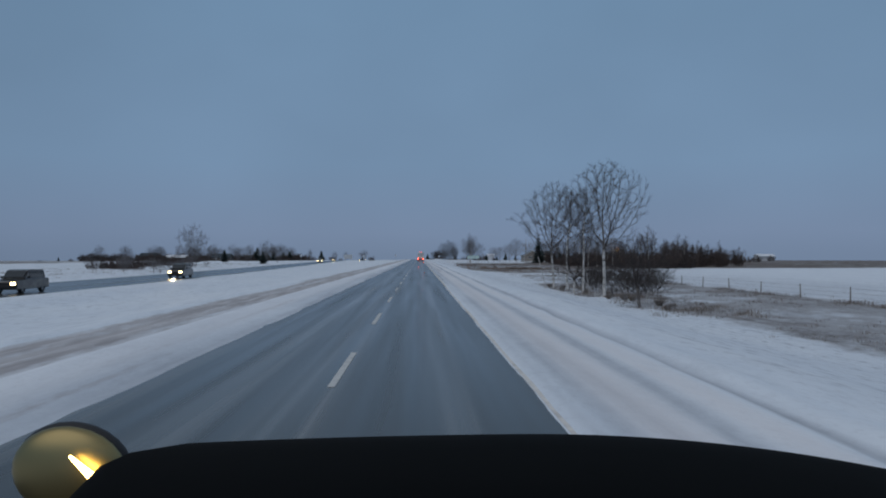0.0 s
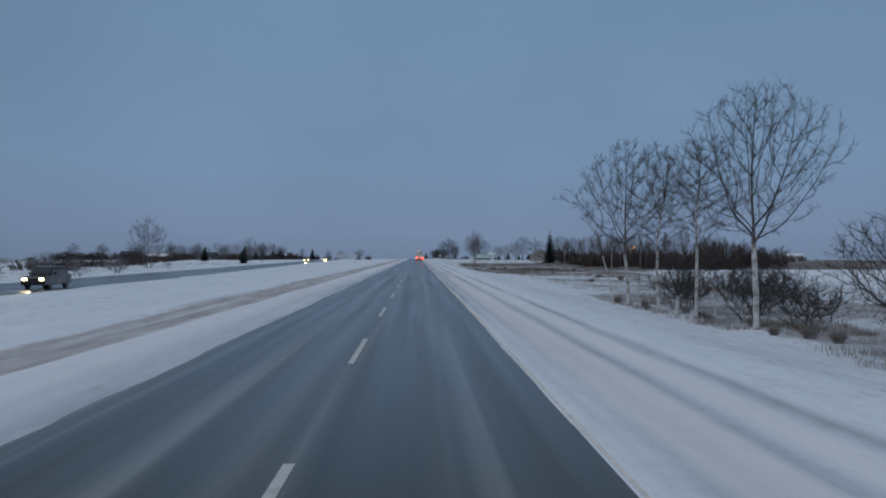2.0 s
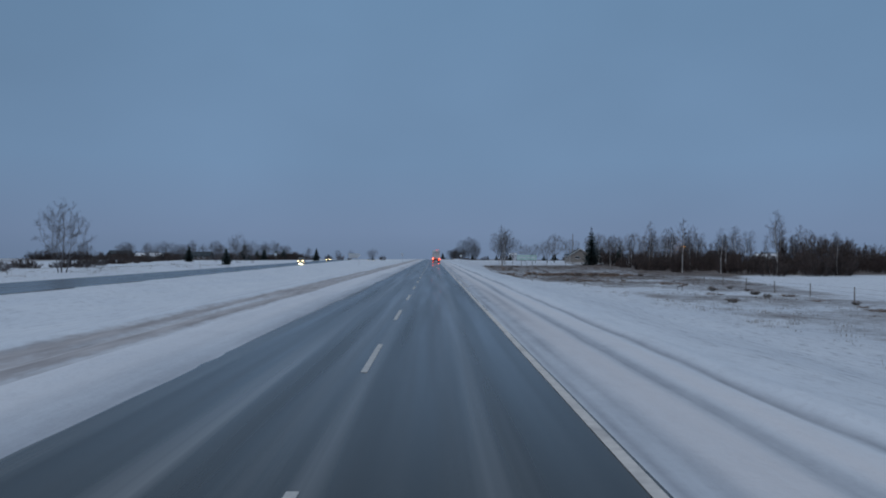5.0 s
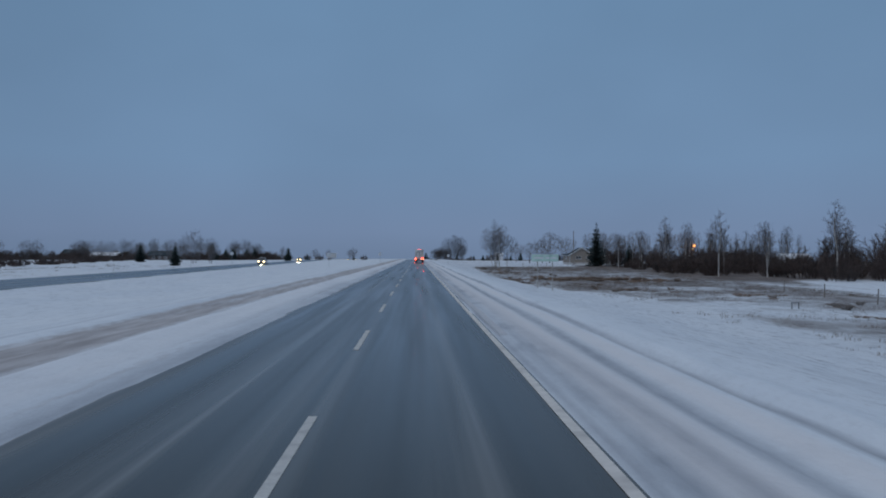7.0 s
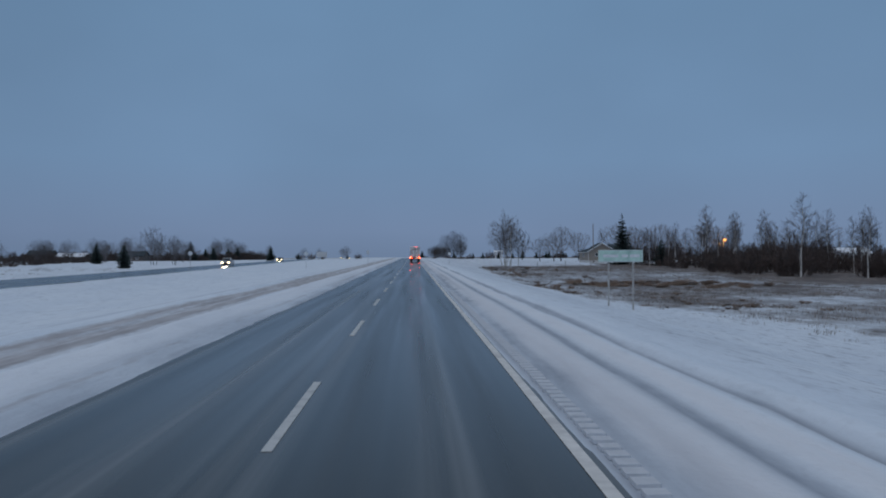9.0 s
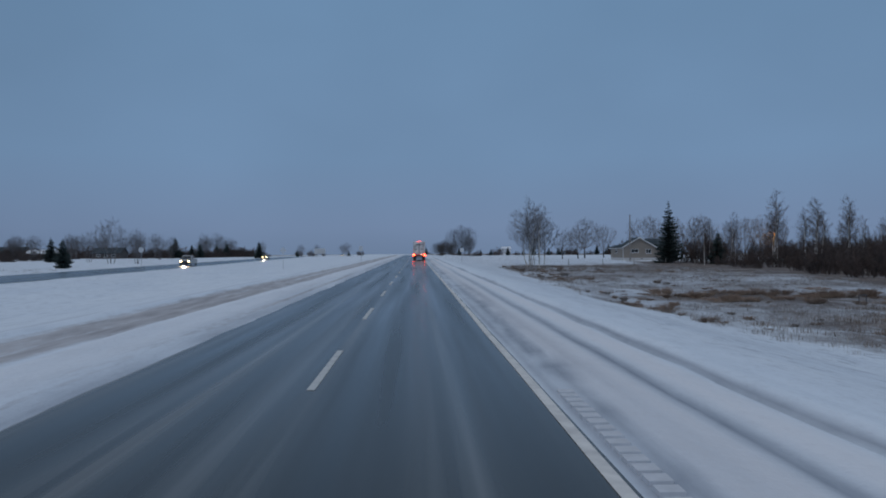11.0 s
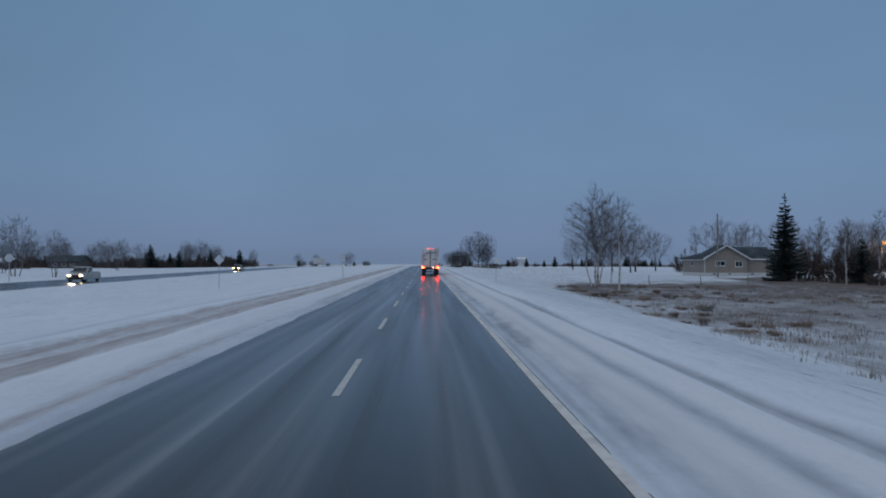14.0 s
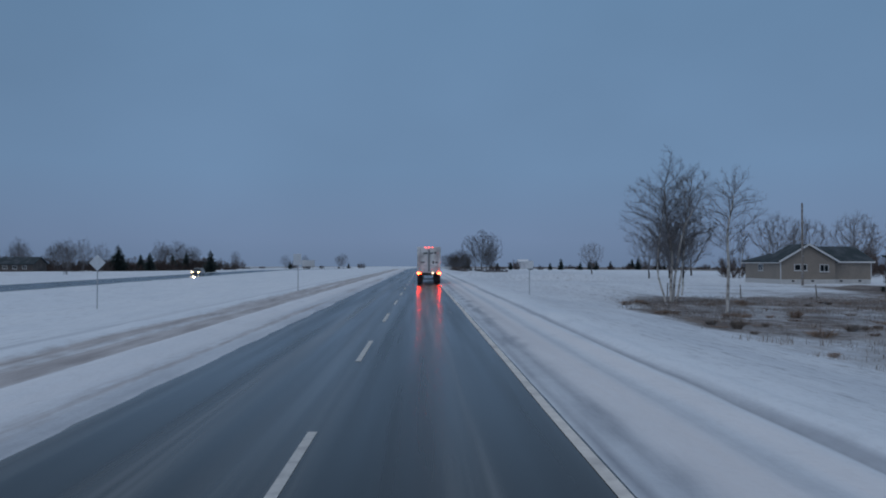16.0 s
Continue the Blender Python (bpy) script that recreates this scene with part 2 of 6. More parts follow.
# distant twigs, lightened in colour to stand for the haze before them
FAR_TWIG = material("haze_paled_twigs", (0.19, 0.178, 0.182), rough=0.95, grain=0.25, scale=1.0, random_tint=0.2)
NEEDLE = material("dark_spruce_needles", (0.030, 0.048, 0.044), rough=0.85, grain=0.35, scale=3, wear=(0.05, 0.068, 0.06), wear_scale=1.5, random_tint=0.2)
WEEDS = material("red_brown_dead_weeds", (0.30, 0.215, 0.165), rough=0.95, grain=0.35, scale=1.5, wear=(0.29, 0.22, 0.16), wear_scale=0.8, random_tint=0.3)
GRASS = material("dead_grass", (0.24, 0.19, 0.155), rough=0.95, grain=0.35, scale=0.8, wear=(0.46, 0.46, 0.47), wear_scale=0.4, wear_amount=0.42)
PALE_POST = material("pale_weathered_timber", (0.46, 0.44, 0.42), rough=0.85, grain=0.2, scale=8, wear=(0.3, 0.28, 0.27), wear_scale=3)
POST = material("weathered_post_wood", (0.24, 0.21, 0.19), rough=0.9, grain=0.3, scale=10, wear=(0.42, 0.41, 0.41), wear_scale=3, wear_amount=0.25, bump=0.3)
GALV = material("galvanised_steel", (0.45, 0.46, 0.48), rough=0.45, metal=0.8, grain=0.12, scale=12)
WIRE = material("fence_wire", (0.16, 0.15, 0.15), rough=0.5, metal=0.7)
SIGN_WHITE = material("white_sign_sheeting", (0.72, 0.73, 0.74), rough=0.45, grain=0.08, scale=6, wear=(0.55, 0.56, 0.58), wear_scale=3)
SIGN_BACK = material("bare_aluminium_sign_back", (0.62, 0.64, 0.66), rough=0.4, metal=0.35, grain=0.1, scale=4)
SIGN_GREEN = material("frosted_green_sign_sheeting", (0.30, 0.47, 0.41), rough=0.5, grain=0.15, scale=3, wear=(0.50, 0.68, 0.60), wear_scale=1.1, wear_amount=0.6)
SNOW_PAD = material("packed_grey_snow", (0.62, 0.63, 0.66), rough=0.8, grain=0.1, scale=6)
SIGN_DARK = material("dark_billboard_panel", (0.03, 0.03, 0.035), rough=0.6, grain=0.2, scale=2)


# ---------------------------------------------------------------- building blocks
def part(name, bm, mat, parent=None, label="", smooth=False):
    """One mesh object from a bmesh, under a thing or a part."""
    me = bpy.data.meshes.new(name)
    bm.normal_update()
    bm.to_mesh(me)
    bm.free()
    me.materials.append(mat)
    if smooth:
        me.shade_smooth()
    ob = new(name, me)
    ob.parent = parent
    return tagged(ob, label=label)


def mesh_part(name, verts, faces, mat, parent=None, label="", smooth=False):
    me = bpy.data.meshes.new(name)
    me.from_pydata(verts, [], faces)
    me.materials.append(mat)
    if smooth:
        me.shade_smooth()
    ob = new(name, me)
    ob.parent = parent
    return tagged(ob, label=label)


def thing(name, m, label, category, group=""):
    ob = new(name)
    ob.empty_display_size = 0.3
    ob.matrix_basis = m
    return tagged(ob, label=label, category=category, group=group)


def box(bm, c, s, bevel=0.0, turn=None):
    """A box of size s about c, its edges rounded off."""
    m = Matrix.Translation(c) @ (turn or Matrix.Identity(4)) @ Matrix.Diagonal((*s, 1))
    made = bmesh.ops.create_cube(bm, size=1.0, matrix=m)["verts"]
    if bevel:
        edges = list({e for v in made for e in v.link_edges})
        bmesh.ops.bevel(bm, geom=edges, offset=bevel, segments=2, affect="EDGES", profile=0.6)
    return bm


def boxed(c, s, bevel=0.0, turn=None):
    return box(bmesh.new(), c, s, bevel, turn)


def rod(bm, a, b, r, r2=None, sides=8):
    a, b = Vector(a), Vector(b)
    d = b - a
    m = Matrix.Translation((a + b) / 2) @ d.to_track_quat("Z", "Y").to_matrix().to_4x4()
    bmesh.ops.create_cone(bm, cap_ends=True, segments=sides, radius1=r, radius2=r if r2 is None else r2, depth=d.length, matrix=m)
    return bm


def prism(bm, outline, axis, lo, hi):
    """Extrudes an outline of (u, v) pairs along x, y or z from lo to hi."""
    def at(u, v, w):
        return {"x": (w, u, v), "y": (u, w, v), "z": (u, v, w)}[axis]
    a = [bm.verts.new(at(u, v, lo)) for u, v in outline]
    b = [bm.verts.new(at(u, v, hi)) for u, v in outline]
    k = len(outline)
    bm.faces.new(a)
    bm.faces.new(b[::-1])
    for i in range(k):
        bm.faces.new((a[i], b[i], b[(i + 1) % k], a[(i + 1) % k]))
    bmesh.ops.recalc_face_normals(bm, faces=bm.faces)
    return bm


def value_noise(x, y, scale, seed):
    """Smooth noise from -1 to 1 over arrays of x and y, with features scale metres wide."""
    x, y = np.asarray(x, float) / scale, np.asarray(y, float) / scale
    xi, yi = np.floor(x).astype(np.int64), np.floor(y).astype(np.int64)
    fx, fy = x - xi, y - yi
    fx, fy = fx * fx * (3 - 2 * fx), fy * fy * (3 - 2 * fy)

    def h(i, j):
        k = (i * 374761393 + j * 668265263 + seed * 974634777) & 0x7FFFFFFF
        k = ((k ^ (k >> 13)) * 1274126177) & 0x7FFFFFFF
        return ((k ^ (k >> 16)) & 0xFFFF) / 32767.5 - 1
    a, b, c, d = h(xi, yi), h(xi + 1, yi), h(xi, yi + 1), h(xi + 1, yi + 1)
    return (a * (1 - fx) + b * fx) * (1 - fy) + (c * (1 - fx) + d * fx) * fy


def step(v, a, b):
    """0 below a, 1 above b, smooth between."""
    t = np.clip((np.asarray(v, float) - a) / (b - a), 0, 1)
    return t * t * (3 - 2 * t)


# ---------------------------------------------------------------- lie of the land
ROAD_L, ROAD_R = -5.30, 2.36


def opposite(y):
    """The near edge of the other carriageway, which draws away from this one."""
    y = np.asarray(y, float)
    return -27.2 - 0.052 * 30 * np.logaddexp(0, (np.clip(y, -400, 1500) - 100) / 30)


OPPOSITE_W, OPPOSITE_Z = 11.0, -0.4


def fall(x, y):
    """The land drops away gently in the distance."""
    r = np.hypot(np.asarray(x, float) * 0.9, np.asarray(y, float) - 160)
    return -0.0065 * np.maximum(0, r - 380) + 0.0022 * np.maximum(0, r - 1100)


def ground_height(x, y):
    x, y = np.broadcast_arrays(np.asarray(x, float), np.asarray(y, float))
    z = np.zeros(x.shape)
    # right verge: shoulder, fore slope, low ground, then the yard and fields
    deep = 2.0 - 0.75 * step(y, 215, 318) - 0.55 * step(y, 318, 370)
    right = -deep * step(x, 5.6, 17) * (0.88 + 0.12 * step(x, 13, 22))
    right += step(x, 60, 200) * 0.45 - 0.0045 * np.maximum(0, x - 150) + 0.0035 * np.maximum(0, x - 900)
    right += 0.9 * np.exp(-((x - 17.5) / 5.0) ** 2 - ((y - 344) / 7.0) ** 2) + 1.1 * step(x, 6, 9) * (1 - step(x, 26, 40)) * np.exp(-((y - 396) / 4.5) ** 4)
    wobble = 0.10 * value_noise(x, y, 5.0, 3) + 0.05 * value_noise(x, y, 1.7, 4)
    right += step(x, 7, 15) * wobble
    # left: inner shoulder, dipping median, other carriageway, back slope
    near = opposite(y)
    u = (x - (-10.6)) / (near + 1.6 + 10.6)
    dip = np.where((u > 0) & (u < 1), np.sin(np.clip(u, 0, 1) * math.pi) ** 1.3, 0.0)
    left = -0.85 * dip + OPPOSITE_Z * step(u, 0.0, 1.0)
    beyond = near - OPPOSITE_W - x
    left += -0.9 * step(beyond, 1.5, 7) + 0.55 * step(beyond, 9, 16) + 0.3 * value_noise(x, y, 14, 8) * step(beyond, 4, 12)
    left += 0.06 * value_noise(x, y, 4.0, 6) * dip
    z = np.where(x > 0, right, left)
    # ploughed snow along the edges of this carriageway
    jag = 0.035 * value_noise(y, y * 0, 3.0, 11) + 0.02 * value_noise(y, y * 0, 1.1, 12) + 0.02 * value_noise(y, y * 0, 22, 15)
    e = x - (ROAD_R - 0.06 - 0.22 * (1 - step(y, 45, 80)) + jag)
    z += np.where(x > 0, 0.055 * step(e, -0.12, 0.35) * (1 - step(x, 7, 10)), 0)
    e2 = (ROAD_L + 0.16 + 2.4 * jag) - x
    z += np.where(x < 0, 0.045 * step(e2, -0.15, 0.9) * (1 - step(-x, 11, 14)), 0)
    for at, wide, tall, seed in ((2.65, 0.16, -0.03, 20), (3.35, 0.25, 0.025, 22), (4.05, 0.18, -0.05, 21), (4.6, 0.25, 0.03, 33), (5.25, 0.13, -0.10, 23), (5.75, 0.3, 0.12, 24),
                                 (-7.3, 0.35, 0.10, 25), (-7.9, 0.16, -0.06, 34), (-8.5, 0.22, 0.05, 26), (-9.0, 0.2, -0.06, 27), (-9.5, 0.2, 0.05, 35), (-9.9, 0.2, -0.07, 28),
                                 (-10.6, 0.45, 0.12, 29)):
        mid = at + 0.12 * value_noise(y, y * 0, 15, seed)
        z += tall * np.exp(-((x - mid) / wide) ** 2) * (0.8 + 0.5 * value_noise(y, y * 0, 2.3, seed + 30))
    # bed of this road and of the other one
    z = np.where((x > ROAD_L + 0.5) & (x < ROAD_R - 0.5), -0.08, z)
    edge = 0.25 * value_noise(y, y * 0, 4.0, 17)
    on = (x < near - 0.25 + edge) & (x > near - OPPOSITE_W + 0.25 + edge)
    z = np.where(on, OPPOSITE_Z - 0.08, z)
    return z + fall(x, y)


def stand(x, y):
    return float(ground_height(x, y))


def lines(*runs):
    out = []
    for a, b, s in runs:
        out += list(np.arange(a, b, s))
    return np.array(out)


def spread(start, end, first, grow):
    out, s = [start], first
    while abs(out[-1]) < abs(end):
        out.append(out[-1] + math.copysign(s, end - start))
        s *= grow
    return out[1:]


xs = np.array(sorted(set(np.round(np.concatenate([lines((-62, -12, 0.8), (-12, -4.2, 0.16), (-4.2, 1.8, 1.0), (1.8, 7.0, 0.13), (7.0, 26, 0.5), (26, 64, 1.0)),
                                                  spread(64, 4200, 2, 1.16), spread(-62, -4200, 2, 1.16)]), 3))))
ys = np.array(sorted(set(np.round(np.concatenate([lines((-24, 420, 1.0), (420, 700, 4.0)), spread(700, 4600, 6, 1.15), spread(-24, -1500, 4, 1.3)]), 3))))
GX, GY = np.meshgrid(xs, ys)
GZ = ground_height(GX, GY)
nx, ny = len(xs), len(ys)
idx = np.arange(nx * ny).reshape(ny, nx)
quads = np.stack([idx[:-1, :-1], idx[:-1, 1:], idx[1:, 1:], idx[1:, :-1]], -1).reshape(-1, 4)
gm = bpy.data.meshes.new("ground")
gm.from_pydata(np.stack([GX, GY, GZ], -1).reshape(-1, 3).tolist(), [], quads.tolist())
gm.materials.append(SNOW)
gm.shade_smooth()
# how much dead grass stands through the snow, and how dirty it is
edge_x = np.interp(GY, [0, 150, 190, 215, 235, 250, 280, 320, 335], [19, 21.5, 22, 15.5, 12.3, 12.8, 13.2, 15.2, 18.5])
field = step(GX + 1.2 * value_noise(GX, GY, 6, 47), edge_x - 2, edge_x + 3)
lush = 0.02 * step(GX, 25, 30) * step(GY, 120, 160) * (1 - step(GY, 215, 240))
amount = lush + np.interp(GY, [-30, 110, 165, 190, 215, 280, 328, 340, 372], [0.64, 0.54, 0.44, 0.52, 0.55, 0.60, 0.80, 0.42, 0.1])
amount = amount + 0.24 * value_noise(GX, GY, 9, 45) + 0.09 * value_noise(GX, GY, 3.2, 46)
far_edge = np.interp(GY, [-30, 130, 205, 245, 340], [38, 40, 52, 66, 60])
grass = field * amount * (1 - step(GX, far_edge - 2, far_edge + 4))
grass += 0.30 * np.exp(-((GX - 19.5) / 2.2) ** 2) * (1 - step(GY, 105, 125)) + 0.5 * np.exp(-((GX - 37.0) / 2.2) ** 2) * (1 - step(GY, 120, 150))
# bare patches by the driveway mound, which also paint in its dark shade
grass += 0.85 * np.exp(-((GX - 13.5) / 3.0) ** 4 - ((GY - 421) / 9.0) ** 4) + 0.7 * np.exp(-((GX - 21.5) / 2.0) ** 4 - ((GY - 412) / 5.0) ** 4)
grass += 0.95 * step(GX, 47, 55) * (1 - step(GX, 125, 150)) * step(GY, 236, 258) * (1 - step(GY, 350, 375))
grass += 0.72 * step(np.hypot(GX * 0.9, GY - 10), 235, 280) * step(GX, 95, 125) + 0.6 * step(GY, 620, 760) * (GX > 25) * step(value_noise(GX, GY, 160, 41), -0.2, 0.2)
back = opposite(GY) - OPPOSITE_W - GX
grass += (GX < 0) * (0.28 * step(back, 8, 14) + 0.9 * step(back, 110, 170) * (0.5 + 0.5 * np.sign(value_noise(GX, GY, 140, 43))))
sway = 0.10 * value_noise(GY, GY * 0, 18, 61)
dirt = (GX < 0) * (0.68 * np.exp(-((GX + 8.95) / 1.35) ** 4) + 0.40 * np.exp(-((GX + 9.75 + sway) / 0.3) ** 2) + 0.30 * np.exp(-((GX + 8.3 + sway) / 0.25) ** 2)
                    + 0.22 * np.exp(-((GX + 6.3) / 0.8) ** 2) + 0.45 * (0.4 + 0.6 * step(GY, 150, 220)) * np.exp(-((GX + 5.75) / 0.22) ** 2))
slush = (GX > 0) * (1.25 * np.exp(-((GX - 5.3 - sway) / 0.11) ** 2) + 0.95 * (1 - 0.6 * step(GY, 225, 270)) * np.exp(-((GX - 4.05 - sway) / 0.18) ** 2)
                     + (0.65 + 0.3 * value_noise(GX, GY, 9, 63)) * np.exp(-((GX - 2.72) / 0.2) ** 2) + 0.18 * np.exp(-((GX - 3.3) / 1.0) ** 2)
                     + (0.3 + 0.3 * value_noise(GX, GY, 25, 64)) * np.exp(-((GX - 3.2 + sway) / 0.2) ** 2))
slush *= 0.65 + 0.35 * step(GY, 60, 130)
slush += (GX > 0) * 0.9 * np.exp(-((GX - 2.75) / 0.28) ** 2) * np.clip(1.6 * value_noise(GX * 2.5, GY, 1.3, 70) + 0.6 * value_noise(GX, GY, 14, 71), 0, 1) * step(GY, 60, 130)
slush += (GX < 0) * (0.5 * np.exp(-((GX + 6.0) / 0.7) ** 2) * (0.6 + 0.5 * value_noise(GX * 3, GY * 0.15, 2, 67)) + 0.4 * np.exp(-((GX + 12 + 4 * sway) / 0.5) ** 2))
slush += 0.35 * step(GX, 13, 18) * (1 - step(GX, 50, 60)) * step(GY, 225, 250) * (1 - step(GY, 332, 340)) * (0.7 + 0.5 * value_noise(GX, GY, 4, 72))
slush += 0.30 * step(GX, 17, 23) * (1 - step(GX, 60, 75)) * (1 - step(GY, 130, 190)) * (0.7 + 0.4 * value_noise(GX, GY, 6, 68))
slush += (0.10 + 0.14 * step(GY, 190, 250)) * step(GX, 6.0, 8.5) * (1 - step(GX, 40, 60)) * (0.8 + 0.5 * value_noise(GX, GY * 0.5, 3.5, 75))
slush += 0.16 * step(GX, 6.5, 9) * (1 - step(GX, 13, 18)) * np.maximum(0, value_noise(GX, GY * 0.35, 2.6, 69))
slush += (GX > 0) * (0.3 + 0.6 * step(GY, 45, 80)) * np.exp(-((GX - 2.32) / 0.13) ** 2) * (0.8 + 0.4 * value_noise(GX * 2, GY, 4, 74))
slush += (GX < 0) * 0.7 * np.exp(-((GX + 5.1) / 0.5) ** 2) * (0.75 + 0.4 * value_noise(GX * 2, GY, 3, 73))
dirt += 0.35 * np.exp(-((back - OPPOSITE_W * 0 - 0.8) / 1.0) ** 2) * (GX < 0)
# strips of shoulder snow that carry the painted warm glow
warm_glow = (GX > 0) * 0.75 * (np.exp(-((GX - 3.35 - sway) / 0.55) ** 4) + 0.8 * np.exp(-((GX - 4.65 - sway) / 0.35) ** 4)) + (GX < 0) * 0.35 * np.exp(-((GX + 6.9) / 0.9) ** 4)
# where the snow gets those dark speckles and painted small shadows
rough = step(GX, 5.8, 8.5) * (1 - step(GX, 60, 90)) + 0.55 * (GX < 0) * step(-GX, 11, 14)
dry = step(GY, 292, 312) * (1 - step(GY, 338, 346)) + 0.5 * step(GY, 178, 200) * (1 - step(GY, 222, 240)) * step(GX, 17, 22) + 1.0 * step(GX, 46, 54) * step(GY, 232, 252)
grass += 0.28 * step(GX, 18, 24) * (1 - step(GX, 44, 52)) * np.exp(-((GY - 244 + 0.15 * (GX - 30)) / 6.0) ** 2)
dry += 0.9 * step(GX, 17, 23) * np.exp(-((GY - 244 + 0.15 * (GX - 30)) / 6.0) ** 2)
dry = dry + 0.5 * value_noise(GX, GY, 5, 91) * step(GY, 200, 230)
for key, arr in (("dry", dry), ("grass", grass), ("dirt", dirt), ("slush", slush), ("warm_glow", warm_glow), ("rough", rough)):
    at = gm.attributes.new(key, "FLOAT", "POINT")
    at.data.foreach_set("value", np.clip(arr, 0, 1).astype(np.float32).ravel())
tagged(new("ground", gm), label="snow-covered prairie ground with dead grass showing through", category="ground", kind="structure")


def road(name, left, width, y0, y1, label, salt_lines, level=0.0):
    """A carriageway slab: left(y) is its left edge; salt film along the given offsets."""
    rows = np.array(sorted(set(list(np.arange(y0, min(y1, 500), 3.0)) + list(np.arange(500, y1, 20.0)))))
    cols = np.linspace(0, width, 49)
    Y, C = np.meshgrid(rows, cols, indexing="ij")
    X = left(Y) + C
    Z = level + fall(X, Y) + 0.012 * np.sin(C / width * math.pi)
    k, w = len(cols), len(rows)
    ix = np.arange(k * w).reshape(w, k)
    q = np.stack([ix[:-1, :-1], ix[:-1, 1:], ix[1:, 1:], ix[1:, :-1]], -1).reshape(-1, 4)
    me = bpy.data.meshes.new(name)
    top = np.stack([X, Y, Z], -1).reshape(-1, 3)
    me.from_pydata(top.tolist(), [], q.tolist())
    me.materials.append(ASPHALT)
    me.shade_smooth()
    salt = sum(a * np.exp(-((C - at) / wide) ** 2) for at, wide, a in salt_lines)
    lay = me.attributes.new("salt", "FLOAT", "POINT")
    lay.data.foreach_set("value", np.clip(salt, 0, 1).astype(np.float32).ravel())
    lay = me.attributes.new("damp", "FLOAT", "POINT")
    lay.data.foreach_set("value", (0.55 * step(Y, 120, 260)).astype(np.float32).ravel())
    return tagged(new(name, me), label=label, category="road", kind="structure")


road("road", lambda y: ROAD_L + 0 * y, ROAD_R - ROAD_L, -120, 1500, "damp grey two-lane asphalt carriageway with pale salt film",
     [(0.1, 0.22, 0.9), (0.55, 0.12, 0.55), (2.03, 0.35, 0.50), (2.23, 0.12, 0.50), (3.28, 0.35, 0.36), (3.89, 0.11, 0.75), (5.78, 0.35, 0.42), (6.03, 0.1, 0.35), (7.5, 0.25, 0.5)])
road("road_opposite", lambda y: opposite(y) - OPPOSITE_W, OPPOSITE_W, -120, 1300, "dark asphalt of the opposite carriageway beyond the median",
     [(0.2, 0.5, 0.7), (10.8, 0.4, 0.7)], OPPOSITE_Z)

# painted lines
DASH_X = -1.51
markings = thing("lane_dashes", pose(0, 0, 0), "worn white broken lane line between the two lanes", "road marking")
markings["kind"] = "structure"
dash_bm = bmesh.new()
prism(dash_bm, [(-0.065, 0.0), (0.065, 0.0), (0.065, 0.006), (-0.065, 0.006)], "y", 0.0, 4.71)
dash_me = bpy.data.meshes.new("dash")
dash_bm.to_mesh(dash_me)
dash_bm.free()
dash_me.materials.append(LINE)
for i in range(-3, 60):
    y = 12.0 + 12.267 * i
    d = new("dash", dash_me)
    d.parent = markings
    d.location = (DASH_X, y, float(fall(DASH_X, y)) + 0.014)
    d.rotation_euler = (math.atan2(float(fall(DASH_X, y + 4.71) - fall(DASH_X, y)), 4.71), 0, 0)


def long_line(name, x, y0, y1, width, mat, label):
    rows = np.arange(y0, y1, 3.0)
    v, f = [], []
    for y in rows:
        z = float(fall(x, y)) + 0.0215 - 0.012
        wob = 0.012 * float(value_noise(y, 0, 6, 51))
        v += [(x - width / 2 + wob, y, z), (x + width / 2 + wob, y, z)]
    f = [(2 * i, 2 * i + 1, 2 * i + 3, 2 * i + 2) for i in range(len(rows) - 1)]
    ob = mesh_part(name, v, f, mat)
    return tagged(ob, label=label, category="road marking", kind="structure")


long_line("road_seam", DASH_X - 0.24, -60, 700, 0.035, TAR, "dark tar seam beside the lane line")
long_line("edge_line_right", 2.08, -60, 900, 0.16, EDGE_LINE, "dirty white edge line along the right lane")

# packed snow pads between the rumble grooves beside the edge line
rumble = bmesh.new()
rng = np.random.default_rng(3)
for i in range(170):
    y = 138 + 0.34 * i
    box(rumble, (2.46 + rng.uniform(-0.012, 0.012), y, float(fall(2.46, y)) + 0.036), (0.24, 0.23 * rng.uniform(0.8, 1.1), 0.05))
tagged(part("rumble_strip", rumble, SNOW_PAD), label="snow-packed rumble strip beside the edge line", category="rumble strip", kind="stuff")


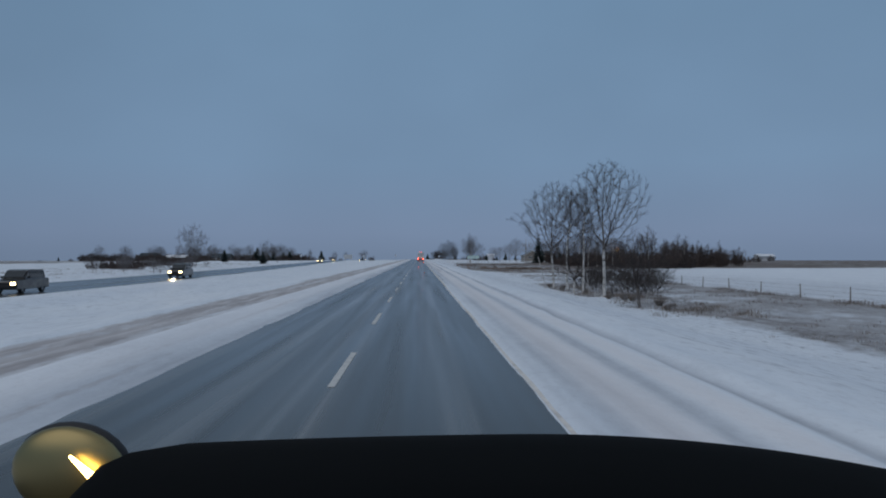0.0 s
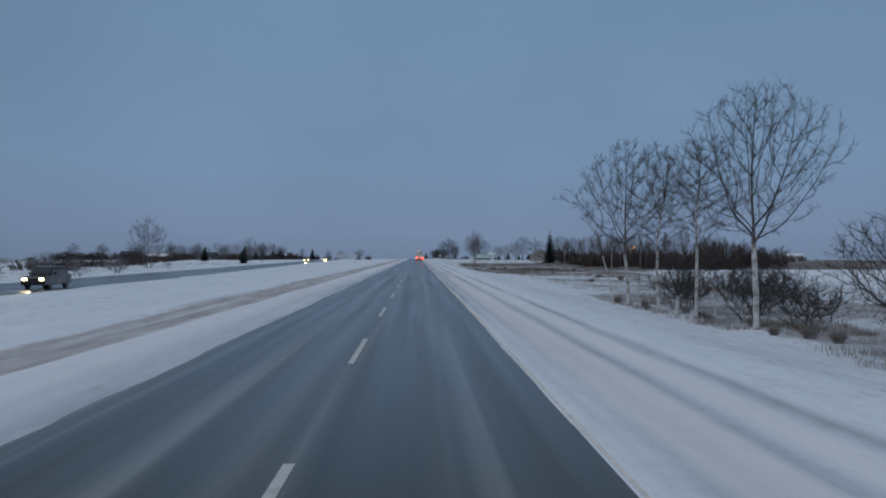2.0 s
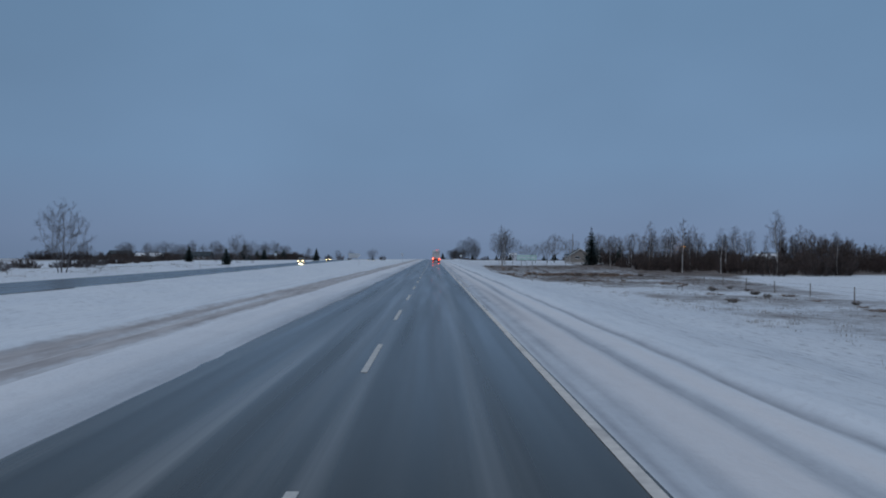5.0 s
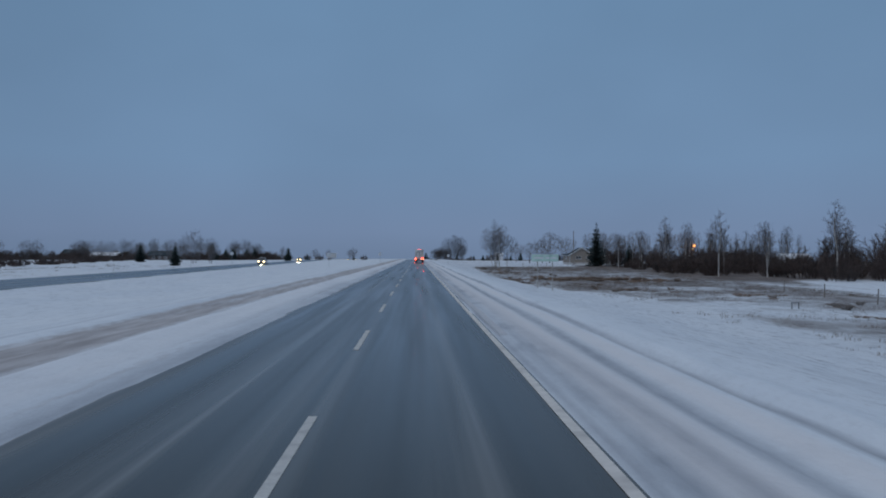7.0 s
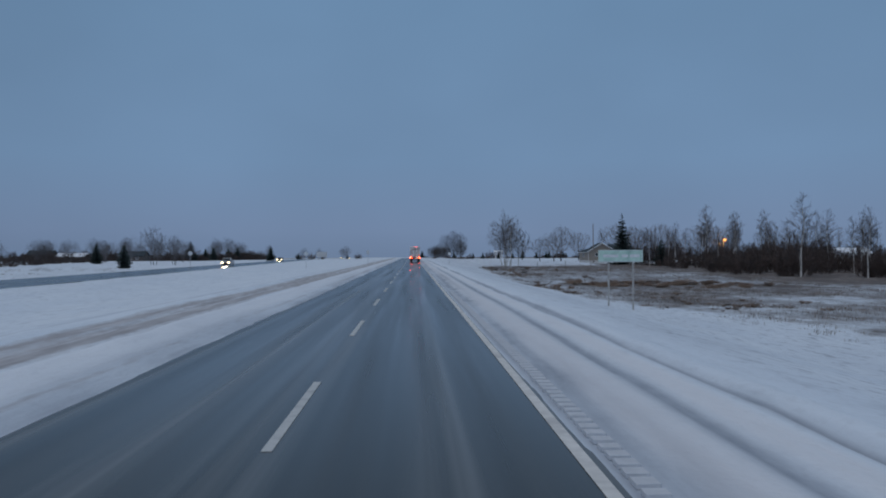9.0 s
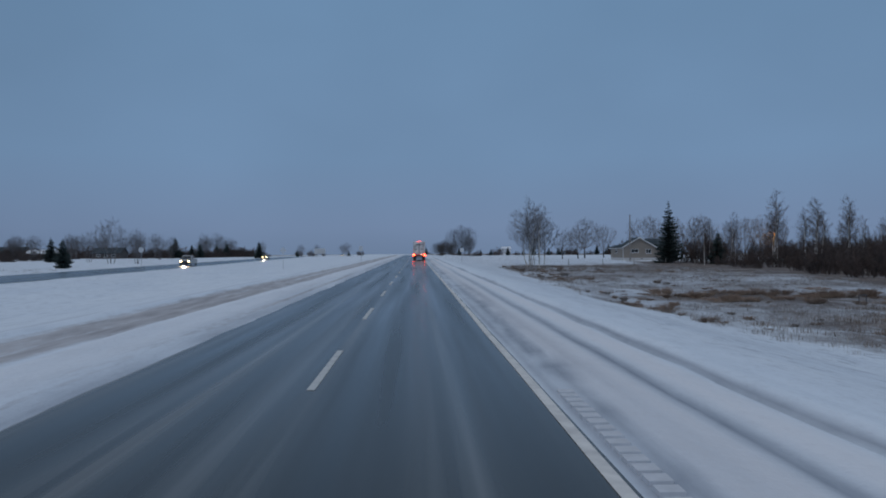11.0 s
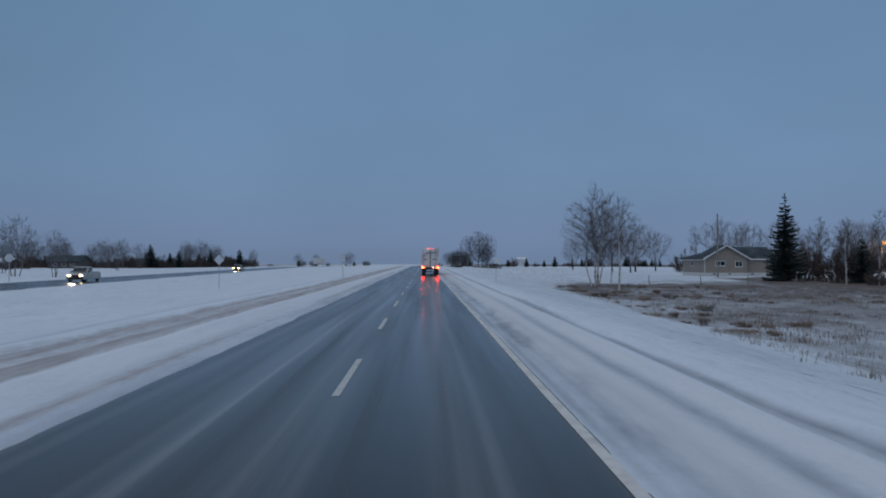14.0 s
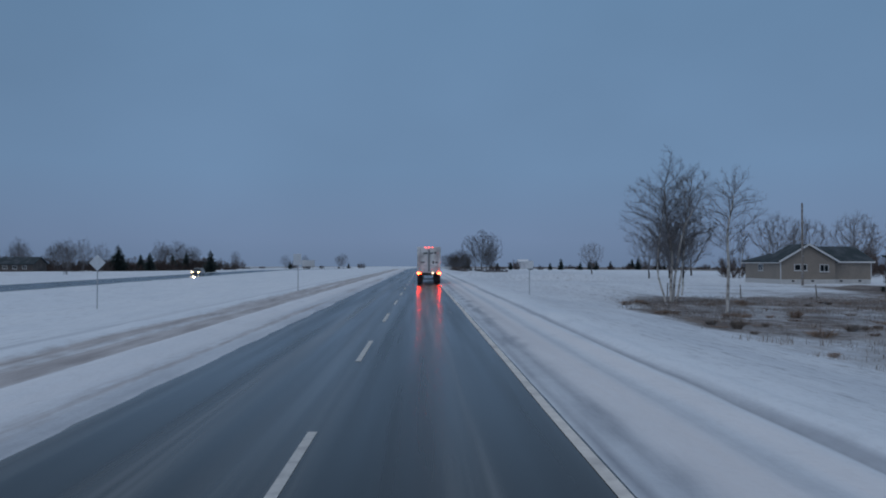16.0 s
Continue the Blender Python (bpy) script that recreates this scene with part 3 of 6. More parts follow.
# ---------------------------------------------------------------- trees and brush
class Tubes:
    """Gathers tapered tubes into one mesh; limbs come in stacks of the same number of points."""

    def __init__(self):
        self.v, self.f, self.n = [], [], 0

    def add(self, pts, radii, sides, joints=None):
        """pts: (points, 3) or (limbs, points, 3); radii: (points,) or (limbs, points); joints: for each limb the first corner of an earlier ring to grow from."""
        p = np.asarray(pts, float)
        p = p[None] if p.ndim == 2 else p
        m, k, _ = p.shape
        r = np.broadcast_to(np.asarray(radii, float), (m, k))
        d = np.empty_like(p)
        d[:, 1:-1], d[:, 0], d[:, -1] = p[:, 2:] - p[:, :-2], p[:, 1] - p[:, 0], p[:, -1] - p[:, -2]
        d /= np.linalg.norm(d, axis=2, keepdims=True) + 1e-9
        ref = np.where(np.abs(d[..., 2:]) < 0.85, (0.31, 0.22, 0.92), (0.93, 0.3, 0.1))
        u = np.cross(d, ref)
        u /= np.linalg.norm(u, axis=2, keepdims=True) + 1e-9
        w = np.cross(d, u)
        t = 2 * math.pi * np.arange(sides) / sides
        ring = p[:, :, None] + r[:, :, None, None] * (np.cos(t)[None, None, :, None] * u[:, :, None] + np.sin(t)[None, None, :, None] * w[:, :, None])
        ix = np.arange(m * k * sides).reshape(m, k, sides) + self.n
        first = self.n
        if joints is not None:
            ix[:, 0] = np.asarray(joints)[:, None] + np.arange(sides)[None]
        nx_ = np.roll(ix, -1, axis=2)
        q = np.stack([ix[:, :-1], nx_[:, :-1], nx_[:, 1:], ix[:, 1:]], -1).reshape(-1, 4)
        self.v.append(ring.reshape(-1, 3))
        self.f.append(q)
        self.n += m * k * sides
        return first

    def done(self, name, mat, parent, label=""):
        return mesh_part(name, np.concatenate(self.v).tolist(), np.concatenate(self.f).tolist(), mat, parent, label, smooth=True)


def bough(rng, start, way, length, r0, r1, segs, jitter, rise):
    """A crooked limb: its points and its radii."""
    p, d = np.array(start, float), np.array(way, float)
    d /= np.linalg.norm(d)
    pts = [p.copy()]
    for _ in range(segs):
        d = d + rng.normal(0, jitter, 3) + np.array((0, 0, rise))
        d /= np.linalg.norm(d)
        p = p + d * length / segs
        pts.append(p.copy())
    return np.array(pts), np.linspace(r0, r1, segs + 1)


def fan(rng, parents, lengths, count, span, share, angle, up, segs, jitter, rise, taper=0.5, at_joints=False):
    """Side shoots of every parent limb: (limbs, points, 3) in, (limbs * count, segs + 1, 3) and their lengths out."""
    m, k, _ = parents.shape
    t = rng.uniform(span[0], span[1], (m, count))
    pos = t * (k - 1)
    pos = np.round(pos) if at_joints else pos
    i = np.minimum(pos.astype(int), k - 2)
    rows_ = np.arange(m)[:, None]
    a, b = parents[rows_, i], parents[rows_, i + 1]
    p = (a + (b - a) * (pos - i)[..., None]).reshape(-1, 3)
    d = (b - a).reshape(-1, 3)
    d = d / (np.linalg.norm(d, axis=1, keepdims=True) + 1e-9)
    s = rng.normal(0, 1, d.shape)
    s -= d * (s * d).sum(1, keepdims=True)
    s /= np.linalg.norm(s, axis=1, keepdims=True) + 1e-9
    g = rng.uniform(angle[0], angle[1], (m * count, 1))
    w = d * np.cos(g) + s * np.sin(g) + np.array((0, 0, up))
    ln = (np.asarray(lengths)[:, None] * rng.uniform(share[0], share[1], (m, count)) * (1 - taper * t)).reshape(-1)
    out = [p]
    for _ in range(segs):
        w = w + rng.normal(0, jitter, w.shape) + np.array((0, 0, rise))
        w /= np.linalg.norm(w, axis=1, keepdims=True) + 1e-9
        out.append(out[-1] + w * (ln / segs)[:, None])
    return np.stack(out, 1), ln


def grown(rng, start, goals, stride, reach, kill, rise, wander):
    """Grows limbs from a first chain of points towards the goals; gives the joints and each one's parent."""
    pts, par = [np.array(p, float) for p in start], [-1] + list(range(len(start) - 1))
    way = [np.array((0.0, 0, 1))] * len(pts)
    near, owner = np.full(len(goals), 1e9), np.zeros(len(goals), int)
    fresh, offspring = list(range(len(pts))), [[] for _ in pts]
    for _ in range(140):
        d = np.linalg.norm(goals[:, None] - np.array([pts[i] for i in fresh])[None], axis=2)
        k = d.argmin(1)
        best = d[np.arange(len(goals)), k]
        owner = np.where(best < near, np.array(fresh)[k], owner)
        near = np.minimum(near, best)
        live = near > kill
        goals, near, owner = goals[live], near[live], owner[live]
        if not len(goals):
            break
        within = near < reach
        fresh = []
        for i in np.unique(owner[within]):
            pull = goals[within & (owner == i)] - pts[i]
            pull = (pull / np.linalg.norm(pull, axis=1, keepdims=True)).mean(0)
            d = pull + 0.70 * way[i] + np.array((0, 0, rise)) + rng.normal(0, wander, 3)
            d /= np.linalg.norm(d) + 1e-9
            p = pts[i] + d * stride
            if d @ way[i] < (0.15 if offspring[i] else 0.62) or d[2] < -0.25 or any(np.linalg.norm(pts[j] - p) < stride * 0.35 for j in offspring[i]):
                near[within & (owner == i)] = 0.0
                continue
            offspring[i].append(len(pts))
            offspring.append([])
            fresh.append(len(pts))
            pts.append(p)
            par.append(int(i))
            way.append(d)
        if not fresh:
            if not (near == 0).any():
                break
            live = near > 0
            goals, near, owner = goals[live], near[live], owner[live]
            if not len(goals):
                break
            fresh = [len(pts) - 1]
    return np.array(pts), np.array(par)


def crown_goals(rng, n, foot, top, spread_, belly, lean):
    """Points through a crown: its widest at the share belly of its height, thickest towards its outside."""
    out = []
    while len(out) < n:
        t = rng.uniform(0.0, 1.0)
        full = (t / belly) ** 0.62 if t < belly else math.sqrt(max(0.0, 1 - ((t - belly) / (1 - belly)) ** 2)) * 0.98 + 0.02
        a = rng.uniform(0, 2 * math.pi)
        lobe = 0.96 + 0.18 * math.sin(2 * a + 5 * t) + 0.17 * math.sin(5 * a - 11 * t)
        if rng.uniform() > full + 0.1:
            continue
        r = spread_ * full * lobe * rng.uniform(0.02, 1.0) ** 0.62
        out.append((r * math.cos(a) + lean[0] * t, r * math.sin(a) + lean[1] * t, foot + (top - foot) * t))
    return np.array(out)


def bare_tree(name, m, label, seed, height, fork, trunk_r, spread_, goals=380, stride=0.32, stems=((0, 0, 0, 0.03),), bark=BIRCH, limb_mat=BARK, branch_mat=None,
              twig_mat=TWIG, twig_r=0.005, shoots=2, twiglets=3, shoot=0.62, group="", category="tree", curl=0.06, leader=0.0, belly=0.6, rise=0.34, low=0.0):
    """A leafless tree: stems that divide into limbs filling a crown, their branches, shoots and fine twigs. leader: how far up the crown the stem runs on."""
    rng = np.random.default_rng(seed)
    root = thing(name, m, label, category, group)
    branch_mat = branch_mat or limb_mat
    fine = Tubes()
    for si, (ox, oy, lean, splay) in enumerate(stems):
        h = height * (1.0 if si == 0 else rng.uniform(0.78, 0.97))
        fk = fork * (rng.uniform(0.85, 1.1) if si else 1.0)
        tr = trunk_r * (1.0 if si == 0 else rng.uniform(0.65, 0.9))
        way0 = np.array((math.cos(lean) * splay, math.sin(lean) * splay, 1.0))
        tp, tr_ = bough(rng, (ox, oy, -0.25), way0, fk + 0.25, tr, tr * 0.80, 7, 0.015 + curl * 0.3, 0.02 if splay < 0.05 else 0.0)
        tr_[0] *= 1.35
        trunk = Tubes()
        trunk.add(tp, tr_, 9)
        trunk.done("trunk", bark, root)
        top = tp[-1]
        chain = [top]
        if leader:
            run = (h - fk) * leader
            lp, _ = bough(rng, top, tp[-1] - tp[-2] + np.array((0, 0, 0.1)), run, 1, 1, max(4, int(run / stride)), 0.03 + curl * 0.4, 0.02)
            chain = list(lp)
        own = crown_goals(rng, goals if si == 0 else int(goals * 0.8), fk - low, h, spread_, belly, way0[:2] * (h - fk) * 0.8) + np.array((top[0], top[1], 0))
        pts, par = grown(rng, chain, own, stride, spread_ * 0.85 + 1.0, stride * 1.25, rise, 0.03 + curl)
        n = len(pts)
        kids = [[] for _ in range(n)]
        for i in range(n - 1, 0, -1):
            kids[par[i]].append(i)
        load = np.ones(n)
        for i in range(n - 1, 0, -1):
            load[par[i]] += load[i]
        for _ in range(2):
            moved = pts.copy()
            for i in range(1, n):
                if kids[i]:
                    moved[i] = 0.5 * pts[i] + 0.25 * pts[par[i]] + 0.25 * pts[max(kids[i], key=lambda j: load[j])]
            pts = moved
        rad = np.maximum(twig_r * 1.25, tr * 0.78 * (load / load[0]) ** 0.47)
        # each child of the first chain that is not on it begins a limb
        first = len(chain)
        if leader and first > 1:
            lead = Tubes()
            lead.add(pts[:first], rad[:first], 7)
            lead.done("limb", bark, root)
        roots = [(j, i) for i in range(first) for j in kids[i] if j >= first]
        for begin, stem_ in roots:
            thick, thin = Tubes(), Tubes()
            heads = [(begin, stem_)]
            while heads:
                j, p = heads.pop()
                run = [p, j]
                while kids[run[-1]]:
                    best = max(kids[run[-1]], key=lambda q: load[q])
                    heads += [(q, run[-1]) for q in kids[run[-1]] if q != best]
                    run.append(best)
                r = rad[run].copy()
                r[0] = min(r[0], r[1] * 1.15)
                cut = int((r > max(0.045, tr * 0.40)).sum())
                if cut >= 2:
                    thick.add(pts[run[:cut + 1]], r[:cut + 1], 6)
                    run, r = run[cut:], r[cut:]
                if len(run) > 1:
                    thin.add(pts[run], r, 4)
            if thick.n:
                limb = thick.done("limb", limb_mat, root)
                if thin.n:
                    thin.done("framework", branch_mat, limb)
            elif thin.n:
                thin.done("limb", branch_mat, root)
        slim = np.array([i for i in range(first, n) if rad[i] < max(0.02, tr * 0.14)])
        if not len(slim):
            continue
        seg = np.stack([pts[par[slim]], pts[slim]], 1)
        q3, l3 = fan(rng, seg, np.full(len(slim), shoot), shoots, (0.0, 1.0), (0.35, 1.05), (0.25, 0.85), 0.18, 3, 0.07 + curl * 0.6, 0.05, 0.0)
        fine.add(q3, np.linspace(twig_r, twig_r * 0.7, 4), 3)
        if twiglets:
            q4, l4 = fan(rng, q3, l3, twiglets, (0.15, 1.0), (0.3, 0.65), (0.3, 0.8), 0.08, 2, 0.08 + curl * 0.5, 0.03, 0.3)
            fine.add(q4, np.linspace(twig_r * 0.8, twig_r * 0.5, 3), 3)
    if fine.n:
        fine.done("crown", twig_mat, root, "fine bare twigs")
    return root


def shrub(name, m, label, seed, height, radius, stems=16, branch=7, twigs=7, mat=BRUSH, twig_r=0.014, group="", category="shrub"):
    """A thicket bush: stems fanning from one base, with a dense rounded mass of twigs."""
    rng = np.random.default_rng(seed)
    root = thing(name, m, label, category, group)
    thick, fine = Tubes(), Tubes()
    stack, tall = [], []
    for i in range(stems):
        a, share = rng.uniform(0, 2 * math.pi), math.sqrt(rng.uniform(0, 1))
        o = radius * 0.5 * share
        h = height * math.sqrt(max(0.15, 1 - (0.85 * share) ** 2)) * rng.uniform(0.8, 1.0)
        tilt = 0.75 * share * radius / height
        sp, sr = bough(rng, (math.cos(a) * o, math.sin(a) * o, -0.2), (math.cos(a) * tilt, math.sin(a) * tilt, 1), h * 0.9, 0.05, 0.012, 6, 0.07, 0.01)
        thick.add(sp, sr, 4)
        stack.append(sp)
        tall.append(h)
    q2, l2 = fan(rng, np.array(stack), tall, branch, (0.08, 0.98), (0.18, 0.40), (0.35, 1.0), 0.10, 4, 0.10, 0.03)
    thick.add(q2, np.linspace(0.022, twig_r, 5), 3)
    q3, l3 = fan(rng, q2, l2, twigs, (0.05, 1.0), (0.30, 0.7), (0.3, 1.0), 0.10, 2, 0.12, 0.03)
    fine.add(q3, np.linspace(twig_r, twig_r * 0.5, 3), 3)
    thick.done("framework", mat, root)
    fine.done("crown", mat, root)
    return root


def spruce(name, m, label, seed, height, radius, group="", tiers=26, mat=NEEDLE):
    """A spruce: a tapering stem with whorls of drooping boughs, each a ragged fan of needle sprays."""
    rng = np.random.default_rng(seed)
    root = thing(name, m, label, "tree", group)
    stem = Tubes()
    sp, sr = bough(rng, (0, 0, -0.2), (0, 0, 1), height + 0.2, 0.016 * height, 0.02, 8, 0.006, 0.01)
    stem.add(sp, sr, 7)
    stem.done("trunk", BARK, root)
    v, f = [], []
    for t in range(tiers):
        share = t / (tiers - 1)
        z = height * (0.06 + 0.92 * share)
        reach = radius * (1 - share) ** 0.70 * rng.uniform(0.72, 1.12) + 0.06
        n = max(5, int(13 * (1 - share) + 5))
        for k in range(n):
            a = 2 * math.pi * (k + rng.uniform(-0.4, 0.4)) / n + t * 1.3
            ln = reach * rng.uniform(0.6, 1.12)
            if rng.uniform() < 0.18:
                continue
            out, sidew = np.array((math.cos(a), math.sin(a), 0)), np.array((-math.sin(a), math.cos(a), 0))
            droop = rng.uniform(0.15, 0.45)
            zk = z + rng.uniform(-0.55, 0.55) * height / tiers
            steps_ = max(3, int(ln / 0.22))
            for s in range(steps_):
                u = (s + 0.6) / steps_
                c = out * ln * u + np.array((0, 0, zk + ln * (-droop * u + 0.28 * u * u)))
                w = (0.06 + 0.45 * ln * (1 - u) * 0.6) * rng.uniform(0.7, 1.3)
                for q in (-1, 1):
                    tip = c + sidew * q * w + out * rng.uniform(0.1, 0.3) * ln / steps_ * 2 + np.array((0, 0, -rng.uniform(0.05, 0.22)))
                    b0 = len(v)
                    v += [tuple(c - out * 0.10), tuple(c + out * (0.16 + ln / steps_ * 0.5)), tuple(tip), tuple(c + np.array((0, 0, (-0.16 - 0.08 * ln) * min(1.0, ln))) + sidew * q * w * 0.4)]
                    f += [(b0, b0 + 1, b0 + 2), (b0, b0 + 3, b0 + 2)]
    mesh_part("foliage", v, f, mat, root)
    return root


def at_ground(x, y, turn=0.0, scale=1.0, sink=0.0):
    return pose(x, y, stand(x, y) - sink, 0, 0, turn) @ Matrix.Scale(scale, 4)


# the row of roadside birches and the crab tree
GROVE = "bare birches in a row along the ditch"
BIG = dict(limb_mat=BIRCH_LIMB, branch_mat=BARK, group=GROVE)
bare_tree("birch_tree", at_ground(18.77, 74.4), "tall bare birch with pale trunk and wide fan-shaped crown", 11, 13.7, 4.8, 0.17, 4.3, goals=1300, belly=0.52, low=1.0, rise=0.22, shoots=3, **BIG)
bare_tree("birch_tree", at_ground(18.3, 82.2), "slender bare birch with straight pale trunk beside the ditch", 12, 12.2, 4.6, 0.12, 3.0, goals=620, leader=0.6, belly=0.45, low=0.5, shoots=3, **BIG)
bare_tree("birch_tree", at_ground(17.8, 88.4), "slim bare birch with narrow twiggy crown beside the ditch", 15, 12.2, 4.0, 0.12, 3.2, goals=660, leader=0.5, belly=0.5, low=0.5, shoots=3, **BIG)
bare_tree("birch_tree", at_ground(17.2, 94.4), "bare birch with pale forked base and broad rounded crown", 14, 13.4, 4.2, 0.15, 4.8, goals=1150, belly=0.50, low=0.8, rise=0.22, shoots=3, **BIG)
bare_tree("leaning_stem", at_ground(16.4, 95.6), "thin pale dead birch stem leaning beside a larger birch", 17, 5.0, 4.2, 0.06, 0.5, goals=24, stride=0.16, shoots=1, twiglets=2, shoot=0.4, stems=((0, 0, 2.6, 0.2),))
bare_tree("crooked_tree", at_ground(17.7, 84.0), "low crooked tree with twisted pale trunk among the birches", 19, 4.8, 1.4, 0.13, 3.0, goals=420, stride=0.24, curl=0.24, limb_mat=TWIG, rise=0.0, belly=0.5)
bare_tree("crab_tree", at_ground(17.96, 59.4), "small crooked crab tree with pale trunk and tangled dark twigs", 23, 6.0, 1.7, 0.15, 2.7, goals=750, stride=0.22, curl=0.26, limb_mat=TWIG, bark=CRAB, rise=0.0,
          belly=0.5, shoot=0.6, twig_r=0.006, low=0.4, stems=((0, 0, 1.2, 0.16),))
plums = []
for x, y, h, seed in ((20.8, 79.5, 3.6, 24), (22.6, 76.5, 2.8, 26), (24.5, 86.0, 4.2, 27), (20.4, 91.0, 3.2, 28)):
    plums.append(bare_tree("wild_plum", at_ground(x, y), "low spreading dark bare plum bush behind the birches", seed, h, 0.25, 0.07, 2.0, goals=190, stride=0.22, bark=TWIG, limb_mat=TWIG, curl=0.2, rise=-0.05, low=0.1, belly=0.45,
              stems=((0, 0, 0, 0.1), (0.5, 0.2, 0.6, 0.6), (-0.5, 0, 3.5, 0.6)), shoot=0.55, twiglets=3,
              group="low plum bushes"))
for i, (x, y, s, r) in enumerate(((22.5, 94.0, 0.9, 40), (25.5, 80.0, 0.9, 130), (27.5, 92.0, 1.1, 200), (23.8, 99.5, 1.0, 300), (28.5, 101.0, 1.0, 20), (31.0, 96.0, 1.1, 255), (27.0, 108.0, 0.9, 66),
                                  (32.5, 107.0, 1.0, 170))):
    copy_thing(plums[i % 4], at_ground(x, y, r, s))
for i, (x, y, h, s) in enumerate(((18.1, 78.3, 3.4, 31), (17.0, 91.2, 3.0, 32), (20.5, 66.0, 1.6, 33))):
    bare_tree("sapling", at_ground(x, y), "thin bare sapling standing in dead grass", s, h, 0.8, 0.03, 0.5, goals=30, stride=0.22, shoot=0.3, twiglets=2, leader=0.6, group="saplings")

# the clump of birches further on
CLUMP = "bare birches of the clump"
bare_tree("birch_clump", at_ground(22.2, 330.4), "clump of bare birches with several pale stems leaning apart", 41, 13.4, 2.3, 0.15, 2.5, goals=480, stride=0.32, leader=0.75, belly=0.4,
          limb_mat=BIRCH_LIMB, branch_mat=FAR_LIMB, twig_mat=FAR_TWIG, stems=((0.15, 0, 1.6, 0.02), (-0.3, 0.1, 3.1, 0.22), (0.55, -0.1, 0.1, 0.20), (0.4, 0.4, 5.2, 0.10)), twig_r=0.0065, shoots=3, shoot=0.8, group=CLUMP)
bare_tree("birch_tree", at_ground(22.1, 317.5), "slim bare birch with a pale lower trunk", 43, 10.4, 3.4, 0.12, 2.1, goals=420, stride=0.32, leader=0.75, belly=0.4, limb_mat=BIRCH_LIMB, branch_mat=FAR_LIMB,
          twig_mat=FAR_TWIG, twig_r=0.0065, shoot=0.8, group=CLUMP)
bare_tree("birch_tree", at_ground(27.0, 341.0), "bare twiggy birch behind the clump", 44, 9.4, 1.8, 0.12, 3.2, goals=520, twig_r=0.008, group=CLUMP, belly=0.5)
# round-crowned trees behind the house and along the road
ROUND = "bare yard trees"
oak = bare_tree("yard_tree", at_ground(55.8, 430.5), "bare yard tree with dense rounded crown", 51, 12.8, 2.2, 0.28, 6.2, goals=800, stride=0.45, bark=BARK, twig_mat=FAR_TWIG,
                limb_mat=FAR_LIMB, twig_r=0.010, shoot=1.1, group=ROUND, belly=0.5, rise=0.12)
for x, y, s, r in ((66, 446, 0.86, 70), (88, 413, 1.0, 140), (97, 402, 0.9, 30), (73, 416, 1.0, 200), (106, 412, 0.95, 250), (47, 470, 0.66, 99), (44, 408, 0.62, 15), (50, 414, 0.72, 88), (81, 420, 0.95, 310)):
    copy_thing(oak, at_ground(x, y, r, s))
road_tree = bare_tree("road_tree", at_ground(19.4, 508), "multi-stemmed bare tree with broad dark crown near the road", 57, 13.6, 0.9, 0.22, 4.8, goals=640, stride=0.42, bark=BIRCH, limb_mat=BARK, belly=0.45,
                      stems=((0, 0, 1.0, 0.06), (1.6, 0.4, 0.2, 0.2), (-1.5, 0.6, 2.9, 0.2)), twig_mat=TWIG, twig_r=0.011, shoot=1.1, group="roadside trees", rise=0.1)
for x, y, s, r in ((26, 545, 0.72, 80), (17, 575, 0.66, 170), (22, 640, 0.6, 20), (15, 610, 0.6, 120), (13.5, 655, 0.6, 200), (13.5, 540, 0.42, 60), (15.5, 527, 0.45, 250), (12.5, 560, 0.4, 330)):
    copy_thing(road_tree, at_ground(x, y, r, s))

# thicket round the yard lamp
THICKET = "brown thicket bushes"
kinds = [shrub("thicket_bush", at_ground(61, 268, 0), "dense bare red-brown thicket bush", 61, 6.0, 4.6, stems=40, branch=11, twigs=11, twig_r=0.013, group=THICKET),
         shrub("thicket_bush", at_ground(70, 262, 0), "dense bare dark brown thicket bush", 62, 5.0, 4.2, stems=34, branch=11, twigs=11, twig_r=0.013, group=THICKET),
         shrub("thicket_bush", at_ground(66, 285, 0), "tall bare grey-brown thicket bush", 63, 7.4, 3.4, stems=34, branch=11, twigs=11, twig_r=0.013, group=THICKET)]
rng = np.random.default_rng(5)
spots = []
for i in range(700):
    x, y = rng.uniform(57, 118), rng.uniform(238, 352)
    if (y < 262 and x < 66) or math.hypot(x - 60, y - 264) < 4 or (x - 57) > (y - 225) * 1.15 + 10:
        continue
    if y > 300 and x > 100 or math.hypot(x - 55.5, y - 347) < 5:
        continue
    if all(math.hypot(x - a, y - b) > 5.0 for a, b in spots):
        spots.append((x, y))
for i, (x, y) in enumerate(spots[:85]):
    size, tall_ = rng.uniform(0.5, 1.5), (6.0, 5.0, 7.4)[i % 3]
    k = x / 108.5
    if 20 < (y - 408 * k) / (1 - k) < 240 or k > 1:
        size = min(size, (3.6 + 4.1 * k) / tall_)
    copy_thing(kinds[i % 3], at_ground(x, y, rng.uniform(0, 360), size))
poplar = bare_tree("thicket_birch", at_ground(60, 264), "tall thin bare birch with white trunk at the thicket's edge", 71, 12.8, 3.4, 0.13, 1.9, goals=330, stride=0.36, leader=0.8, belly=0.4, limb_mat=BARK,
                   twig_r=0.010, twig_mat=BRUSH, shoot=0.9, twiglets=3, group="thin birches in the thicket")
